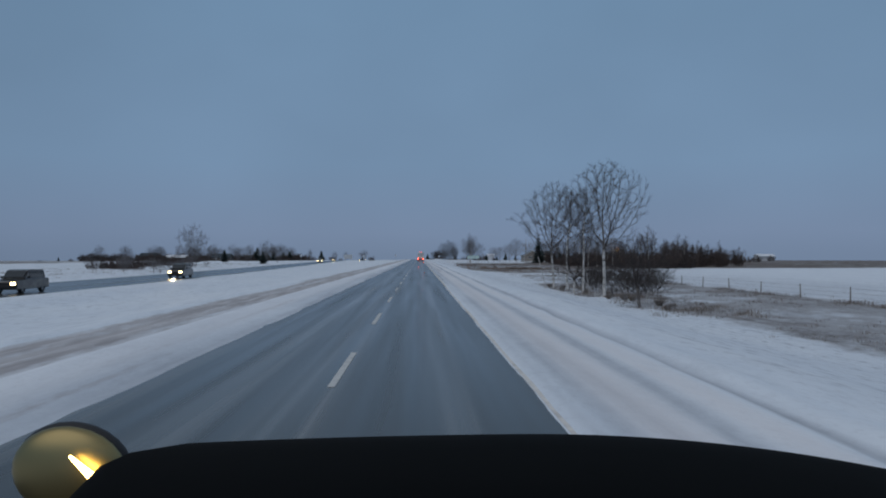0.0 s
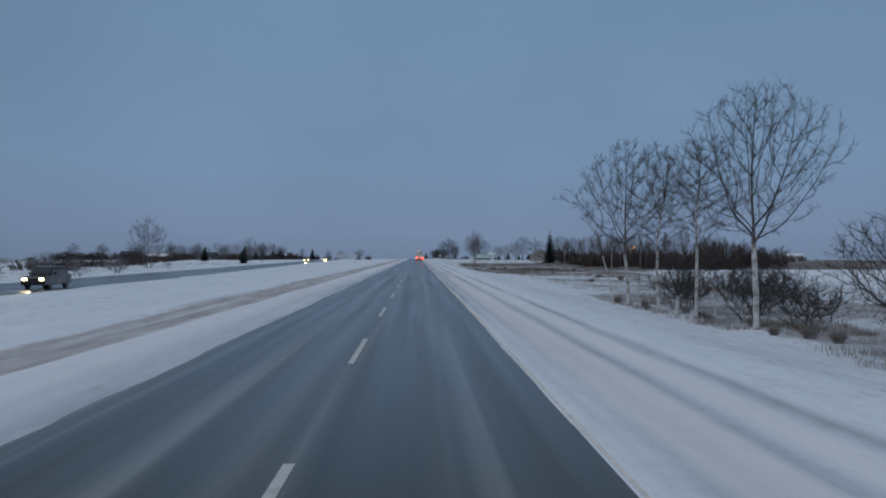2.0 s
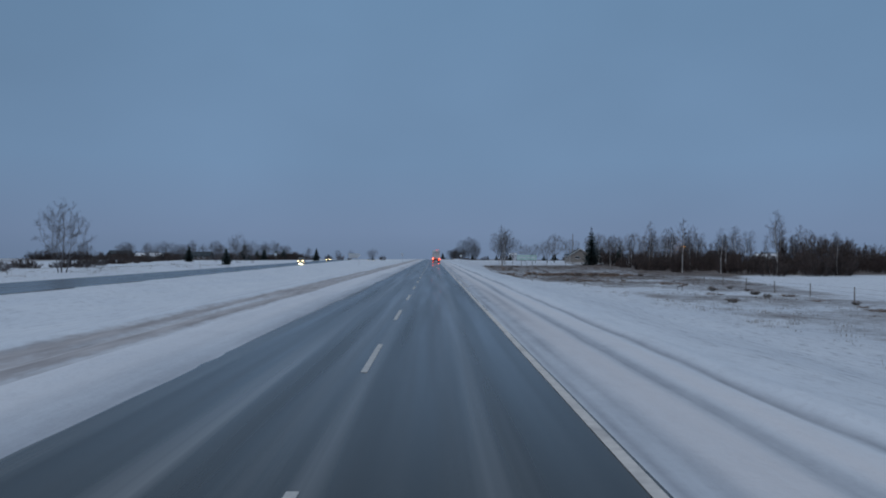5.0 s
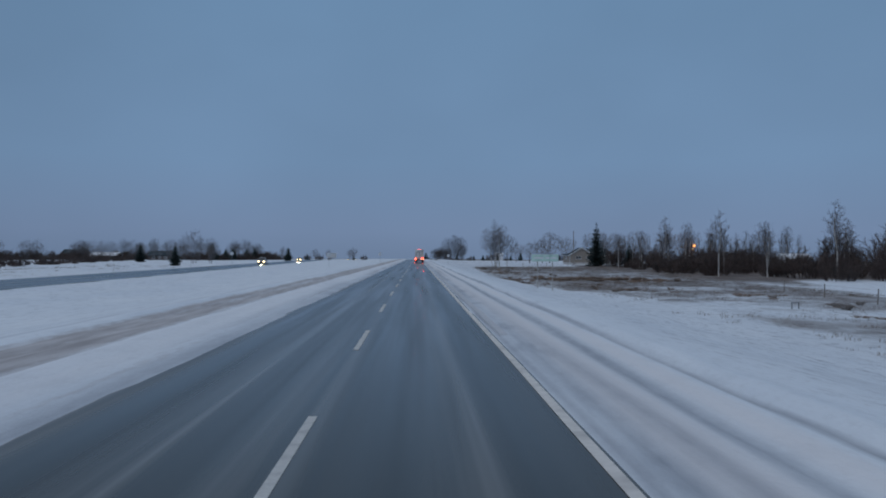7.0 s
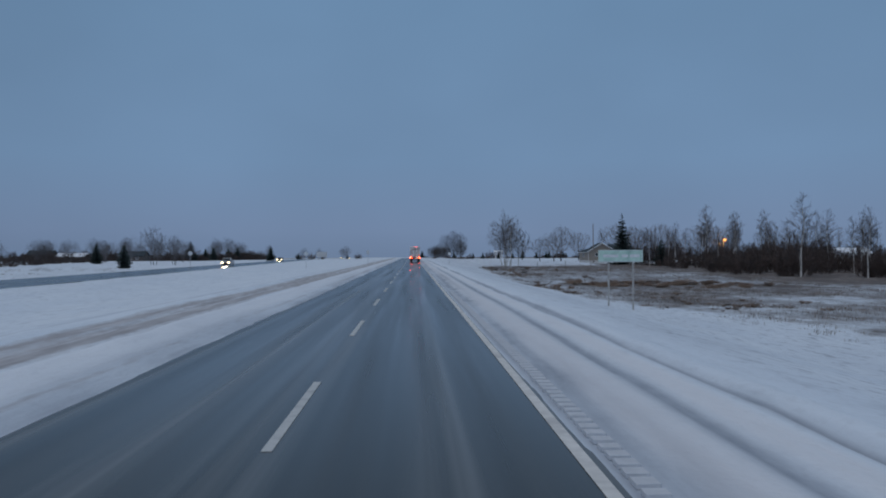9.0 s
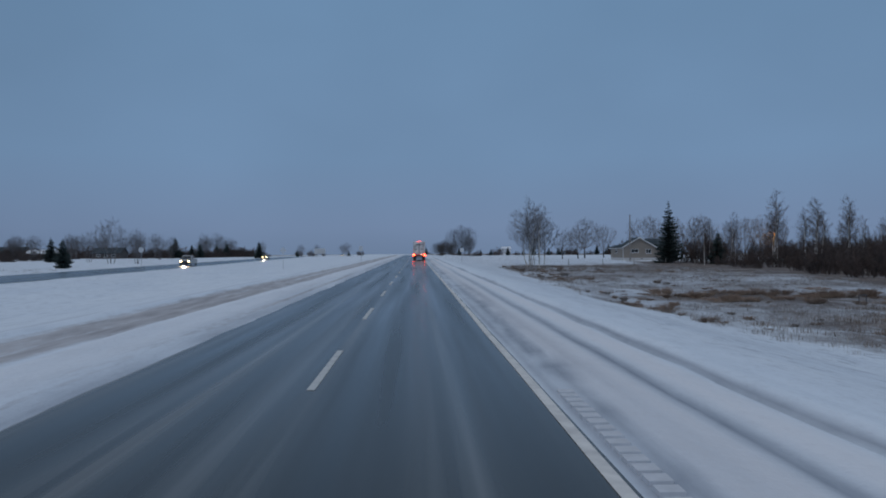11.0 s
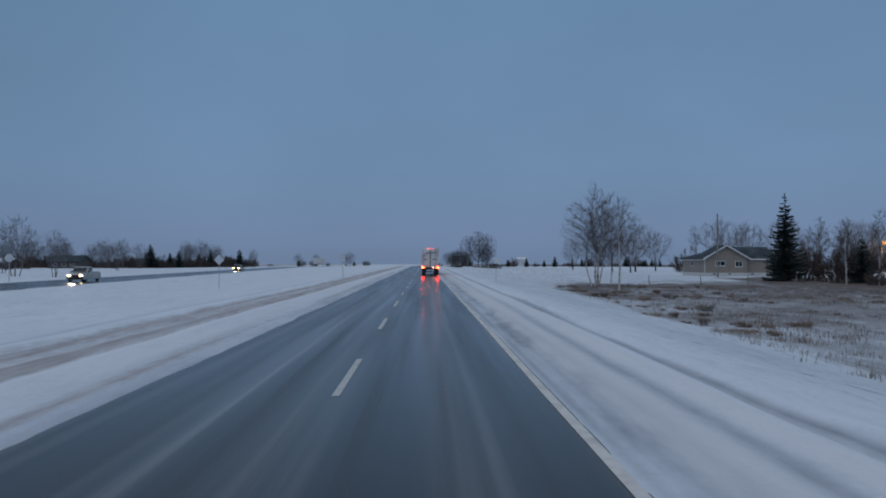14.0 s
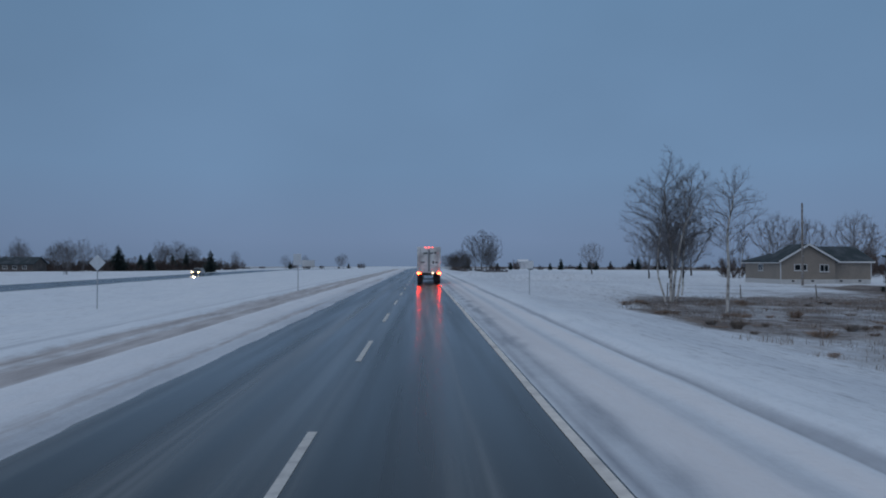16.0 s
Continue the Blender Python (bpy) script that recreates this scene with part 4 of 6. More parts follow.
for x, y, s, r in ((67.5, 259, 0.82, 40), (79, 255, 1.12, 200), (83, 262, 1.0, 100), (77, 326, 1.0, 60), (81, 322, 0.92, 300), (71, 330, 1.15, 10), (73.5, 334, 1.0, 120), (92, 300, 0.85, 260), (60, 338, 0.72, 130),
                   (63, 343, 0.74, 20), (66, 337, 0.7, 310), (88, 246, 0.75, 77), (64, 352, 0.78, 170), (73, 318, 0.95, 81), (86, 330, 1.05, 91), (95, 318, 1.0, 211),
                   (69, 345, 0.85, 255), (101, 290, 0.95, 301), (76, 300, 0.8, 4), (108, 300, 0.9, 35), (60, 356, 0.8, 280), (99, 330, 1.0, 199), (72, 268, 0.7, 15), (75, 275, 0.75, 140), (66, 276, 0.62, 260), (84, 285, 0.8, 33),
                   (70, 292, 0.7, 170), (79, 290, 0.66, 222), (90, 270, 0.72, 300), (96, 282, 0.7, 84), (64, 305, 0.7, 128), (70, 311, 0.76, 10), (78, 312, 0.7, 95), (88, 314, 0.8, 190), (67, 322, 0.8, 350), (61, 327, 0.66, 60),
                   (74, 337, 0.82, 145), (82, 340, 0.9, 20), (92, 340, 0.86, 265), (62, 349, 0.7, 205)):
    copy_thing(poplar, at_ground(x, y, r, s))
for x, y, s, r in ((66, 420, 1.2, 10), (76, 428, 1.35, 60), (84, 432, 1.2, 130), (93, 424, 1.4, 200), (101, 430, 1.3, 250), (113, 420, 1.45, 300), (121, 428, 1.3, 20), (129, 418, 1.35, 75), (138, 424, 1.2, 110),
                   (147, 416, 1.3, 160), (156, 420, 1.2, 215), (165, 412, 1.1, 275)):
    copy_thing(kinds[int(x) % 3], at_ground(x, y, r, s * 0.95))
    copy_thing(poplar, at_ground(x + 4, y + 6, r + 50, 0.85 + 0.3 * (s - 1)))
# low brush on the far right
for x, y, s in ((124, 300, 0.7), (132, 308, 0.75), (142, 330, 0.7), (150, 338, 0.7), (160, 350, 0.8), (188, 395, 0.75)):
    copy_thing(kinds[1], at_ground(x, y, x * 7, s))

# spruces
SPRUCES = "dark spruces"
spruce("spruce_tree", at_ground(55.5, 347), "tall dark spruce beside the house", 81, 13.6, 3.3, group=SPRUCES, tiers=30)
spruce("spruce_tree", at_ground(64, 341), "dark spruce at the thicket's edge", 82, 7.0, 2.2, group=SPRUCES, tiers=20)
median_spruce = spruce("spruce_tree", at_ground(-64, 494), "lone dark spruce beyond the opposite road", 83, 7.4, 2.5, group=SPRUCES, tiers=22)
copy_thing(median_spruce, at_ground(-102.8, 400, 50, 0.95))
spruce("spruce_tree", at_ground(-122, 570), "broad dark evergreen in the farmyard row", 85, 11.0, 5.0, group=SPRUCES, tiers=26)
for x, y, s, r in ((-116, 578, 0.72, 30), (-110, 572, 0.8, 80), (-105, 585, 0.7, 120), (-128, 590, 0.75, 200), (-101, 590, 0.78, 300)):
    copy_thing(median_spruce, at_ground(x, y, r, s * 1.35))

# bare trees and hedges beyond the opposite road
LEFT_TWIG = material("dark_grey_brown_twigs", (0.105, 0.095, 0.098), rough=0.95, grain=0.25, scale=1.0, random_tint=0.2)
LEFT_TREES = "bare trees beyond the opposite road"
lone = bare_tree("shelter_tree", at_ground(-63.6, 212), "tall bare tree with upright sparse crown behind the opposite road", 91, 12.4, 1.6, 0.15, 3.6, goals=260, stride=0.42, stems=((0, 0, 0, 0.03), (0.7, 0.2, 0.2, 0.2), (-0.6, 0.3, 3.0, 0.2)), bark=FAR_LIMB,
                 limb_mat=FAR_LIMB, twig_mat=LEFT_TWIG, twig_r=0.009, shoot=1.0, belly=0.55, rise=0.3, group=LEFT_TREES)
for x, y, s, r in ((-138, 560, 1.05, 40), (-150, 575, 0.9, 100), (-131, 548, 0.8, 160), (-112, 612, 1.15, 220), (-120, 620, 1.0, 280), (-104, 606, 0.9, 330), (-160, 545, 0.95, 15),
                   (-176, 520, 0.8, 75), (-184, 540, 0.9, 190), (-142, 470, 0.75, 250), (-122, 455, 0.7, 140), (-198, 560, 0.85, 5), (-112, 380, 0.62, 66), (-168, 580, 0.9, 45),
                   (-92, 640, 0.8, 111), (-128, 640, 0.95, 222), (-78, 700, 0.75, 60), (-70, 720, 0.7, 130), (-62, 860, 1.0, 200), (-66, 870, 0.9, 20), (-75, 372, 0.92, 12), (-71, 379, 0.75, 150), (-90, 395, 0.7, 44), (-96, 470, 0.75, 71),
                   (-108, 520, 0.8, 18), (-118, 530, 0.95, 95), (-126, 528, 0.85, 200), (-146, 540, 1.0, 310), (-152, 556, 0.9, 77), (-170, 560, 1.0, 160), (-190, 548, 0.95, 240),
                   (-205, 530, 0.9, 33), (-158, 500, 0.8, 118), (-136, 490, 0.75, 298), (-180, 470, 0.8, 59), (-210, 500, 0.9, 188), (-116, 600, 1.1, 271), (-108, 604, 1.0, 9), (-100, 600, 0.85, 141)):
    copy_thing(lone, at_ground(x, y, r, s))
HEDGE = "low bare bushes beyond the opposite road"
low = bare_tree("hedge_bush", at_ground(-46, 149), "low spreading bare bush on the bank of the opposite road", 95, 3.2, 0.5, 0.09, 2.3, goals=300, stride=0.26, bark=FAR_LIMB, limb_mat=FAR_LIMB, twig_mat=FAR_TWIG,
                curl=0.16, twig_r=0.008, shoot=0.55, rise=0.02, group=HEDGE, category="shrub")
for x, y, s, r in ((-50, 146, 0.7, 40), (-53, 151, 0.9, 100), (-57, 146, 0.75, 150), (-49, 158, 0.85, 222), (-62, 160, 1.0, 300), (-68, 158, 0.8, 45), (-60, 187, 0.6, 80), (-66, 200, 0.6, 120),
                   (-58, 176, 0.5, 10), (-64, 228, 0.55, 190), (-72, 240, 0.5, 260)):
    copy_thing(low, at_ground(x, y, r, s))
hedge = shrub("hedgerow_bush", at_ground(-80, 190), "dense dark bare hedgerow bush behind the opposite road", 97, 3.4, 5.0, stems=44, branch=10, twigs=9, twig_r=0.020, group="dark hedgerow bushes")
rng = np.random.default_rng(8)
for i in range(36):
    t = i / 35
    x, y = -70 - 75 * t + rng.uniform(-4, 4), 175 + 330 * t + rng.uniform(-9, 9)
    copy_thing(hedge, at_ground(x, y, rng.uniform(0, 360), rng.uniform(0.65, 1.15)))
for i in range(44):
    t = i / 43
    x, y = -225 + 135 * t + rng.uniform(-4, 4), 515 + 95 * t + rng.uniform(-10, 10)
    copy_thing(hedge, at_ground(x, y, rng.uniform(0, 360), rng.uniform(1.5, 2.3)))
for i in range(30):
    x, y = rng.uniform(-215, -92), 0
    y = 500 + (x + 215) * 0.75 + rng.uniform(-12, 12)
    copy_thing(hedge, at_ground(x, y, rng.uniform(0, 360), rng.uniform(1.2, 2.0)))
for x, y, s in ((16, 500, 0.62), (19.5, 503, 0.6), (23, 506, 0.66), (13.5, 514, 0.55), (12.5, 530, 0.55), (12, 548, 0.5), (27, 512, 0.5)):
    copy_thing(hedge, at_ground(x, y, x * 31, s))
copy_thing(median_spruce, at_ground(-69, 334, 210, 0.8))
# distant brush along the skyline
rng = np.random.default_rng(9)
far_kinds = [hedge, kinds[0], median_spruce]
for i in range(70):
    a = rng.uniform(-0.62, 0.50)
    d = rng.uniform(650, 1150)
    x, y = d * math.sin(a) * 1.02, 160 + d * math.cos(a)
    if -60 < x < 12 and y < 1400:
        continue
    copy_thing(far_kinds[(0, 0, 1, 2, 1)[i % 5]], at_ground(x, y, rng.uniform(0, 360), rng.uniform(0.9, 1.7)))
for i in range(22):
    x, y = 40 + i * 5.5 + rng.uniform(-2, 2), 690 + rng.uniform(-25, 25)
    copy_thing(median_spruce if i % 3 else kinds[1], at_ground(x, y, rng.uniform(0, 360), rng.uniform(0.55, 0.95)))


# ---------------------------------------------------------------- dead grass
def tufts(name, label, spots, tall, seed, mat=GRASS, blades=13):
    """Tufts of bent dead blades on the given places, as one mass."""
    rng = np.random.default_rng(seed)
    v, f = [], []
    for x, y, size in spots:
        z = float(ground_height(x, y))
        for _ in range(blades):
            a, lean = rng.uniform(0, 2 * math.pi), rng.uniform(0.1, 0.75)
            h = tall * size * rng.uniform(0.5, 1.15)
            bx, by = x + rng.normal(0, 0.28 * size), y + rng.normal(0, 0.28 * size)
            wx, wy = -math.sin(a) * 0.010 * size, math.cos(a) * 0.010 * size
            mx, my = bx + math.cos(a) * h * lean * 0.4, by + math.sin(a) * h * lean * 0.4
            tx, ty = bx + math.cos(a) * h * lean, by + math.sin(a) * h * lean
            b0 = len(v)
            v += [(bx - wx, by - wy, z - 0.03), (bx + wx, by + wy, z - 0.03), (mx + wx, my + wy, z + h * 0.6), (mx - wx, my - wy, z + h * 0.6), (tx, ty, z + h * (1 - 0.35 * lean))]
            f += [(b0, b0 + 1, b0 + 2, b0 + 3), (b0 + 3, b0 + 2, b0 + 4)]
    ob = mesh_part(name, v, f, mat)
    return tagged(ob, label=label, category="grass", kind="stuff")


def scatter(n, seed, x0, x1, y0, y1, keep):
    rng = np.random.default_rng(seed)
    x, y = rng.uniform(x0, x1, n), rng.uniform(y0, y1, n)
    ok = rng.uniform(0, 1, n) < keep(x, y)
    return [(a, b, s) for a, b, s in zip(x[ok], y[ok], rng.uniform(0.6, 1.3, ok.sum()))]


def edge_of_field(y):
    return np.interp(y, [0, 150, 190, 215, 235, 250, 280, 320, 335], [19, 21.5, 22, 15.5, 12.3, 12.8, 13.2, 15.2, 18.5])


def patches(x, y, s):
    return np.clip(0.5 + 0.9 * value_noise(x, y, 7, s) + 0.5 * value_noise(x, y, 2.4, s + 1), 0, 1)


tufts("dead_grass", "brown dead grass standing through thin snow",
      scatter(17000, 101, 11, 52, 196, 338, lambda x, y: 0.7 * step(x, edge_of_field(y) - 1, edge_of_field(y) + 2) * (0.1 + 0.9 * patches(x, y, 70))), 0.27, 111)
tufts("dead_grass", "sparse dead grass in the snow beside the ditch",
      scatter(7000, 102, 17, 42, 20, 200, lambda x, y: 0.40 * step(x, edge_of_field(y) - 3, edge_of_field(y) + 2) * patches(x, y, 74)), 0.22, 112)
tufts("dead_grass", "matted dead grass under the birches",
      scatter(4200, 103, 16.8, 25.5, 50, 112, lambda x, y: 0.75 * patches(x, y, 78)), 0.34, 113)
tufts("dead_grass", "dead weeds along the wire fence",
      scatter(1300, 104, 37.8, 39.8, 20, 135, lambda x, y: 0.7 * patches(x, y, 81)), 0.4, 114)
tufts("dead_grass", "dead grass on the far bank of the opposite road",
      scatter(4200, 105, -85, -44, 100, 330, lambda x, y: 0.5 * (x < opposite(y) - OPPOSITE_W - 6) * patches(x, y, 84)), 0.3, 115)
WEED = "clumps of dead weeds"


def weed_clump(m, label, seed, tall, wide, blades, mat):
    """A round clump of bent dead stalks with feathery heads."""
    rng = np.random.default_rng(seed)
    root = thing("weed_clump", m, label, "weeds", WEED)
    a, lean = rng.uniform(0, 2 * math.pi, blades), rng.uniform(0.05, 0.9, blades)
    h = tall * rng.uniform(0.55, 1.1, blades) * (1 - 0.35 * lean)
    base = wide * 0.30 * np.sqrt(rng.uniform(0, 1, blades))
    out = np.stack([np.cos(a), np.sin(a), 0 * a], 1)
    pts = [out * base[:, None] + np.array((0, 0, -0.06))]
    for t in (0.5, 1.0):
        pts.append(out * (base + wide * 0.55 * lean * t ** 1.6)[:, None] + np.stack([0 * a, 0 * a, h * t * (1 - 0.22 * lean * t)], 1) + rng.normal(0, 0.02, (blades, 3)))
    stalks = np.stack(pts, 1)
    tube = Tubes()
    tube.add(stalks, np.array((0.009, 0.007, 0.004)), 3)
    q, _ = fan(rng, stalks, h, 4, (0.45, 1.0), (0.16, 0.34), (0.3, 0.9), 0.0, 2, 0.15, -0.02)
    tube.add(q, np.array((0.006, 0.009, 0.003)), 3)
    tagged(tube.done("foliage", mat, root), kind="stuff")
    return root


weeds = [weed_clump(at_ground(19.8, 70.6), "round clump of brown dead weeds by the birches", 121, 0.85, 0.9, 150, GRASS),
         weed_clump(at_ground(15.2, 228.5), "red-brown clump of dead weeds standing in snowy grass", 122, 0.75, 1.1, 150, WEEDS),
         weed_clump(at_ground(20.2, 301), "low tangled clump of dark dead weeds", 123, 0.45, 1.3, 130, WEEDS)]
for x, y, s, r in ((19.9, 68.1, 0.85, 50), (18.6, 71.9, 0.7, 90), (20.6, 62.5, 0.9, 170), (19.5, 57.0, 0.8, 33), (17.5, 98.5, 0.9, 77), (19.4, 87, 0.8, 7), (18.9, 83, 0.7, 200), (18.2, 79.9, 0.8, 99), (17.3, 89.6, 0.6, 19),
                   (19.6, 76.5, 0.9, 61), (20.9, 60, 0.7, 150), (18.2, 93.1, 0.7, 245)):
    copy_thing(weeds[0], at_ground(x, y, r, s))
rng = np.random.default_rng(132)
for i in range(30):
    y = rng.uniform(120, 200)
    x = np.interp(y, [120, 160, 200], [36, 35, 38]) + rng.normal(0, 2.6)
    copy_thing(weeds[2 if i % 3 else 0], at_ground(x, y, rng.uniform(0, 360), rng.uniform(0.4, 0.95)) @ Matrix.Diagonal((rng.uniform(1.0, 2.6), rng.uniform(0.9, 1.6), rng.uniform(0.6, 1.0), 1)))
for i in range(70):
    x, y = rng.uniform(19, 44), 244 + rng.normal(0, 4.5)
    copy_thing(weeds[1 if i % 2 else 2], at_ground(x, y, rng.uniform(0, 360), rng.uniform(0.5, 1.0)) @ Matrix.Diagonal((rng.uniform(1.2, 2.6), rng.uniform(0.9, 1.6), rng.uniform(0.6, 1.0), 1)))
rng = np.random.default_rng(131)
made = 0
while made < 165:
    y = rng.uniform(203, 333)
    x = edge_of_field(y) + rng.uniform(0.2, 2.5) + abs(rng.normal(0, 9))
    if x > 46 or value_noise(x, y, 8, 133) + 0.5 * value_noise(x, y, 3, 134) < rng.uniform(-0.5, 0.5) or math.hypot(x - 14.65, y - 202.4) < 2.2 or math.hypot(x - 22, y - 318) < 0.8:
        continue
    copy_thing(weeds[1 + (made % 3 > 1)] if made % 5 else weeds[0],
               at_ground(x, y, rng.uniform(0, 360), rng.uniform(0.25, 0.8) * (0.65 if y < 262 else 1.0)) @ Matrix.Diagonal((rng.uniform(1.0, 2.4), rng.uniform(0.9, 1.5), rng.uniform(0.55, 1.0), 1)))
    made += 1


# ---------------------------------------------------------------- fences, posts and signs
def fence(name, label, pts, posts_every, tall):
    """Posts with three sagging wires between them, along a run of corners."""
    root = thing(name, pose(0, 0, 0), label, "fence")
    rng = np.random.default_rng(int(abs(pts[0][0]) * 10))
    bm = bmesh.new()
    rod(bm, (0, 0, -0.3), (0, 0, tall), 0.065, 0.055, 7)
    me = bpy.data.meshes.new("post")
    bm.to_mesh(me)
    bm.free()
    me.materials.append(POST)
    places = []
    for (x0, y0), (x1, y1) in zip(pts, pts[1:]):
        n = max(1, int(math.hypot(x1 - x0, y1 - y0) / posts_every))
        places += [(x0 + (x1 - x0) * i / n, y0 + (y1 - y0) * i / n) for i in range(n)]
    places.append(pts[-1])
    tops = []
    for x, y in places:
        p = new("post", me)
        p.parent = root
        z = stand(x, y)
        p.location = (x, y, z)
        p.rotation_euler = (rng.normal(0, 0.04), rng.normal(0, 0.04), rng.uniform(0, 6))
        tops.append(z)
    for share in (0.35, 0.62, 0.9):
        w = Tubes()
        pts3 = []
        for i, (x, y) in enumerate(places):
            pts3.append(np.array((x + 0.07, y, tops[i] + tall * share)))
            if i + 1 < len(places):
                x2, y2 = places[i + 1]
                pts3.append(np.array(((x + x2) / 2 + 0.07, (y + y2) / 2, (tops[i] + tops[i + 1]) / 2 + tall * share - 0.03)))
        w.add(pts3, [0.008] * len(pts3), 3)
        w.done("wire", WIRE, root)
    return root


fence("wire_fence", "weathered wooden post and wire fence along the snowy field", [(38.5, 20), (39.4, 102), (40.5, 172), (44, 205)], 8.6, 1.45)
fence("yard_fence", "short wire fence on wooden posts before the house yard", [(24.5, 338), (38, 335), (62, 330)], 6.0, 1.35)

# green guide sign on two posts
gx, gy = 14.65, 202.4
sign = thing("guide_sign", pose(gx, gy, stand(gx, gy)), "wide green road guide sign frosted with snow on two posts", "road sign")
for x in (-0.78, 0.95):
    part("post", boxed((x, 0.06, 1.55), (0.11, 0.10, 3.6), 0.012), PALE_POST, sign)
top = 2.48 - stand(gx, gy)
plate = part("panel", boxed((0.06, -0.02, top - 0.42), (3.15, 0.035, 0.84), 0.012), SIGN_GREEN, sign, "frosted green panel")
bm = bmesh.new()
for c, s in (((0.06, -0.042, top - 0.035), (3.05, 0.008, 0.03)), ((0.06, -0.042, top - 0.805), (3.05, 0.008, 0.03)), ((-1.45, -0.042, top - 0.42), (0.03, 0.008, 0.76)), ((1.57, -0.042, top - 0.42), (0.03, 0.008, 0.76))):
    box(bm, c, s)
part("border", bm, SIGN_WHITE, plate)
for x0, w in ((-0.75, 1.1), (0.25, 0.45), (0.95, 0.7)):
    part("lettering_bar", boxed((x0 + 0.1, -0.043, top - 0.42), (w, 0.008, 0.20), 0.003), SIGN_WHITE, plate)

# small white sign by the right shoulder
sx, sy = 8.7, 324.0
s2 = thing("marker_sign", pose(sx, sy, stand(sx, sy)), "small white roadside sign on a thin steel post", "road sign")
part("post", boxed((0, 0.03, 1.2), (0.06, 0.05, 2.9), 0.008), GALV, s2)
part("panel", boxed((0, -0.01, 2.4), (0.62, 0.02, 0.62), 0.008), SIGN_WHITE, s2)

# signs in the median and on the far side, seen from behind
mx, my = -23.5, 319.0
s3 = thing("warning_sign", pose(mx, my, stand(mx, my)), "diamond road sign seen from its bare back on a thin post", "road sign")
part("post", boxed((0, 0.035, 1.75), (0.07, 0.05, 4.1), 0.008), GALV, s3)
part("panel", boxed((0, 0, 3.35), (0.84, 0.02, 0.84), 0.02, Matrix.Rotation(radians(45), 4, "Y")), SIGN_BACK, s3, "bare aluminium diamond panel")
mx, my = -10.15, 326.0
s4 = thing("median_sign", pose(mx, my, stand(mx, my)), "upright rectangular white sign on a post in the median", "road sign")
part("post", boxed((0, 0.035, 1.4), (0.07, 0.05, 3.3), 0.008), GALV, s4)
part("panel", boxed((-0.05, 0, 2.55), (0.66, 0.02, 0.92), 0.012), SIGN_BACK, s4)
mx, my = -51.0, 326.0
s5 = thing("stop_sign", pose(mx, my, stand(mx, my)), "eight-sided stop sign seen from its grey back by a side road", "road sign")
part("post", boxed((0, 0.035, 1.4), (0.08, 0.05, 3.3), 0.008), GALV, s5)
bm = bmesh.new()
prism(bm, [(0.52 * math.cos(radians(22.5 + 45 * i)), 3.0 + 0.52 * math.sin(radians(22.5 + 45 * i))) for i in range(8)], "y", -0.012, 0.012)
part("panel", bm, SIGN_BACK, s5)
mx, my = -117, 684
s6 = thing("billboard", pose(mx, my, stand(mx, my)), "dark billboard on posts beside the far road", "billboard")
for x in (-2.4, 0, 2.4):
    part("post", boxed((x, 0.2, 1.8), (0.22, 0.22, 4.4), 0.02), POST, s6)
part("panel", boxed((0, 0, 3.2), (7.4, 0.18, 2.9), 0.03), SIGN_DARK, s6)
mx, my = -67, 712
s7 = thing("white_billboard", pose(mx, my, stand(mx, my)), "pale blank billboard on posts beyond the opposite road", "billboard")
for x in (-2.6, 2.6):
    part("post", boxed((x, 0.2, 2.0), (0.25, 0.25, 5.0), 0.02), POST, s7)
part("panel", boxed((0, 0, 3.6), (7.6, 0.18, 3.8), 0.03), SIGN_WHITE, s7)
for x, y in ((-47.5, 236), (-54.5, 300)):
    m = thing("snow_marker", pose(x, y, stand(x, y)), "thin wooden stake standing in the snow", "stake", group="stakes in the snow")
    part("stake", rod(bmesh.new(), (0, 0, -0.3), (0.03, 0, 1.25), 0.03, 0.025, 6), POST, m)
for x, y, h in ((33.5, 239, 0.6), (30.5, 176, 0.5)):
    m = thing("culvert_marker", pose(x, y, stand(x, y)), "low dark metal frame standing in the grass", "marker", group="low metal frames")
    part("left_leg", boxed((-0.28, 0, h / 2 - 0.1), (0.06, 0.06, h + 0.2), 0.01), WIRE, m)
    part("right_leg", boxed((0.28, 0, h / 2 - 0.1), (0.06, 0.06, h + 0.2), 0.01), WIRE, m)
    part("crossbar", boxed((0, 0, h), (0.66, 0.07, 0.07), 0.01), WIRE, m)

# ---------------------------------------------------------------- the house and its yard
SIDING = material("tan_siding", (0.30, 0.255, 0.215), rough=0.75, grain=0.08, scale=3, wear=(0.26, 0.225, 0.195), wear_scale=0.4)
TRIM = material("white_trim", (0.72, 0.72, 0.72), rough=0.55, grain=0.05, scale=5)
SHINGLE = material("dark_roof_shingles", (0.045, 0.060, 0.068), rough=0.9, grain=0.3, scale=7, wear=(0.085, 0.10, 0.115), wear_scale=0.5, wear_amount=0.35, spec=0.2)
CONCRETE = material("pale_foundation", (0.58, 0.57, 0.56), rough=0.85, grain=0.12, scale=3)
PANE = glass("dark_window_glass")
FARM_WALL = material("dark_barn_boards", (0.085, 0.072, 0.066), rough=0.85, grain=0.25, scale=2, wear=(0.13, 0.11, 0.10), wear_scale=0.4)
FAR_WHITE = material("off_white_cladding", (0.62, 0.62, 0.63), rough=0.7, grain=0.08, scale=1, wear=(0.5, 0.5, 0.52), wear_scale=0.4)
SNOW_CAP = material("roof_snow", (0.80, 0.82, 0.86), rough=0.8, grain=0.06, scale=2)


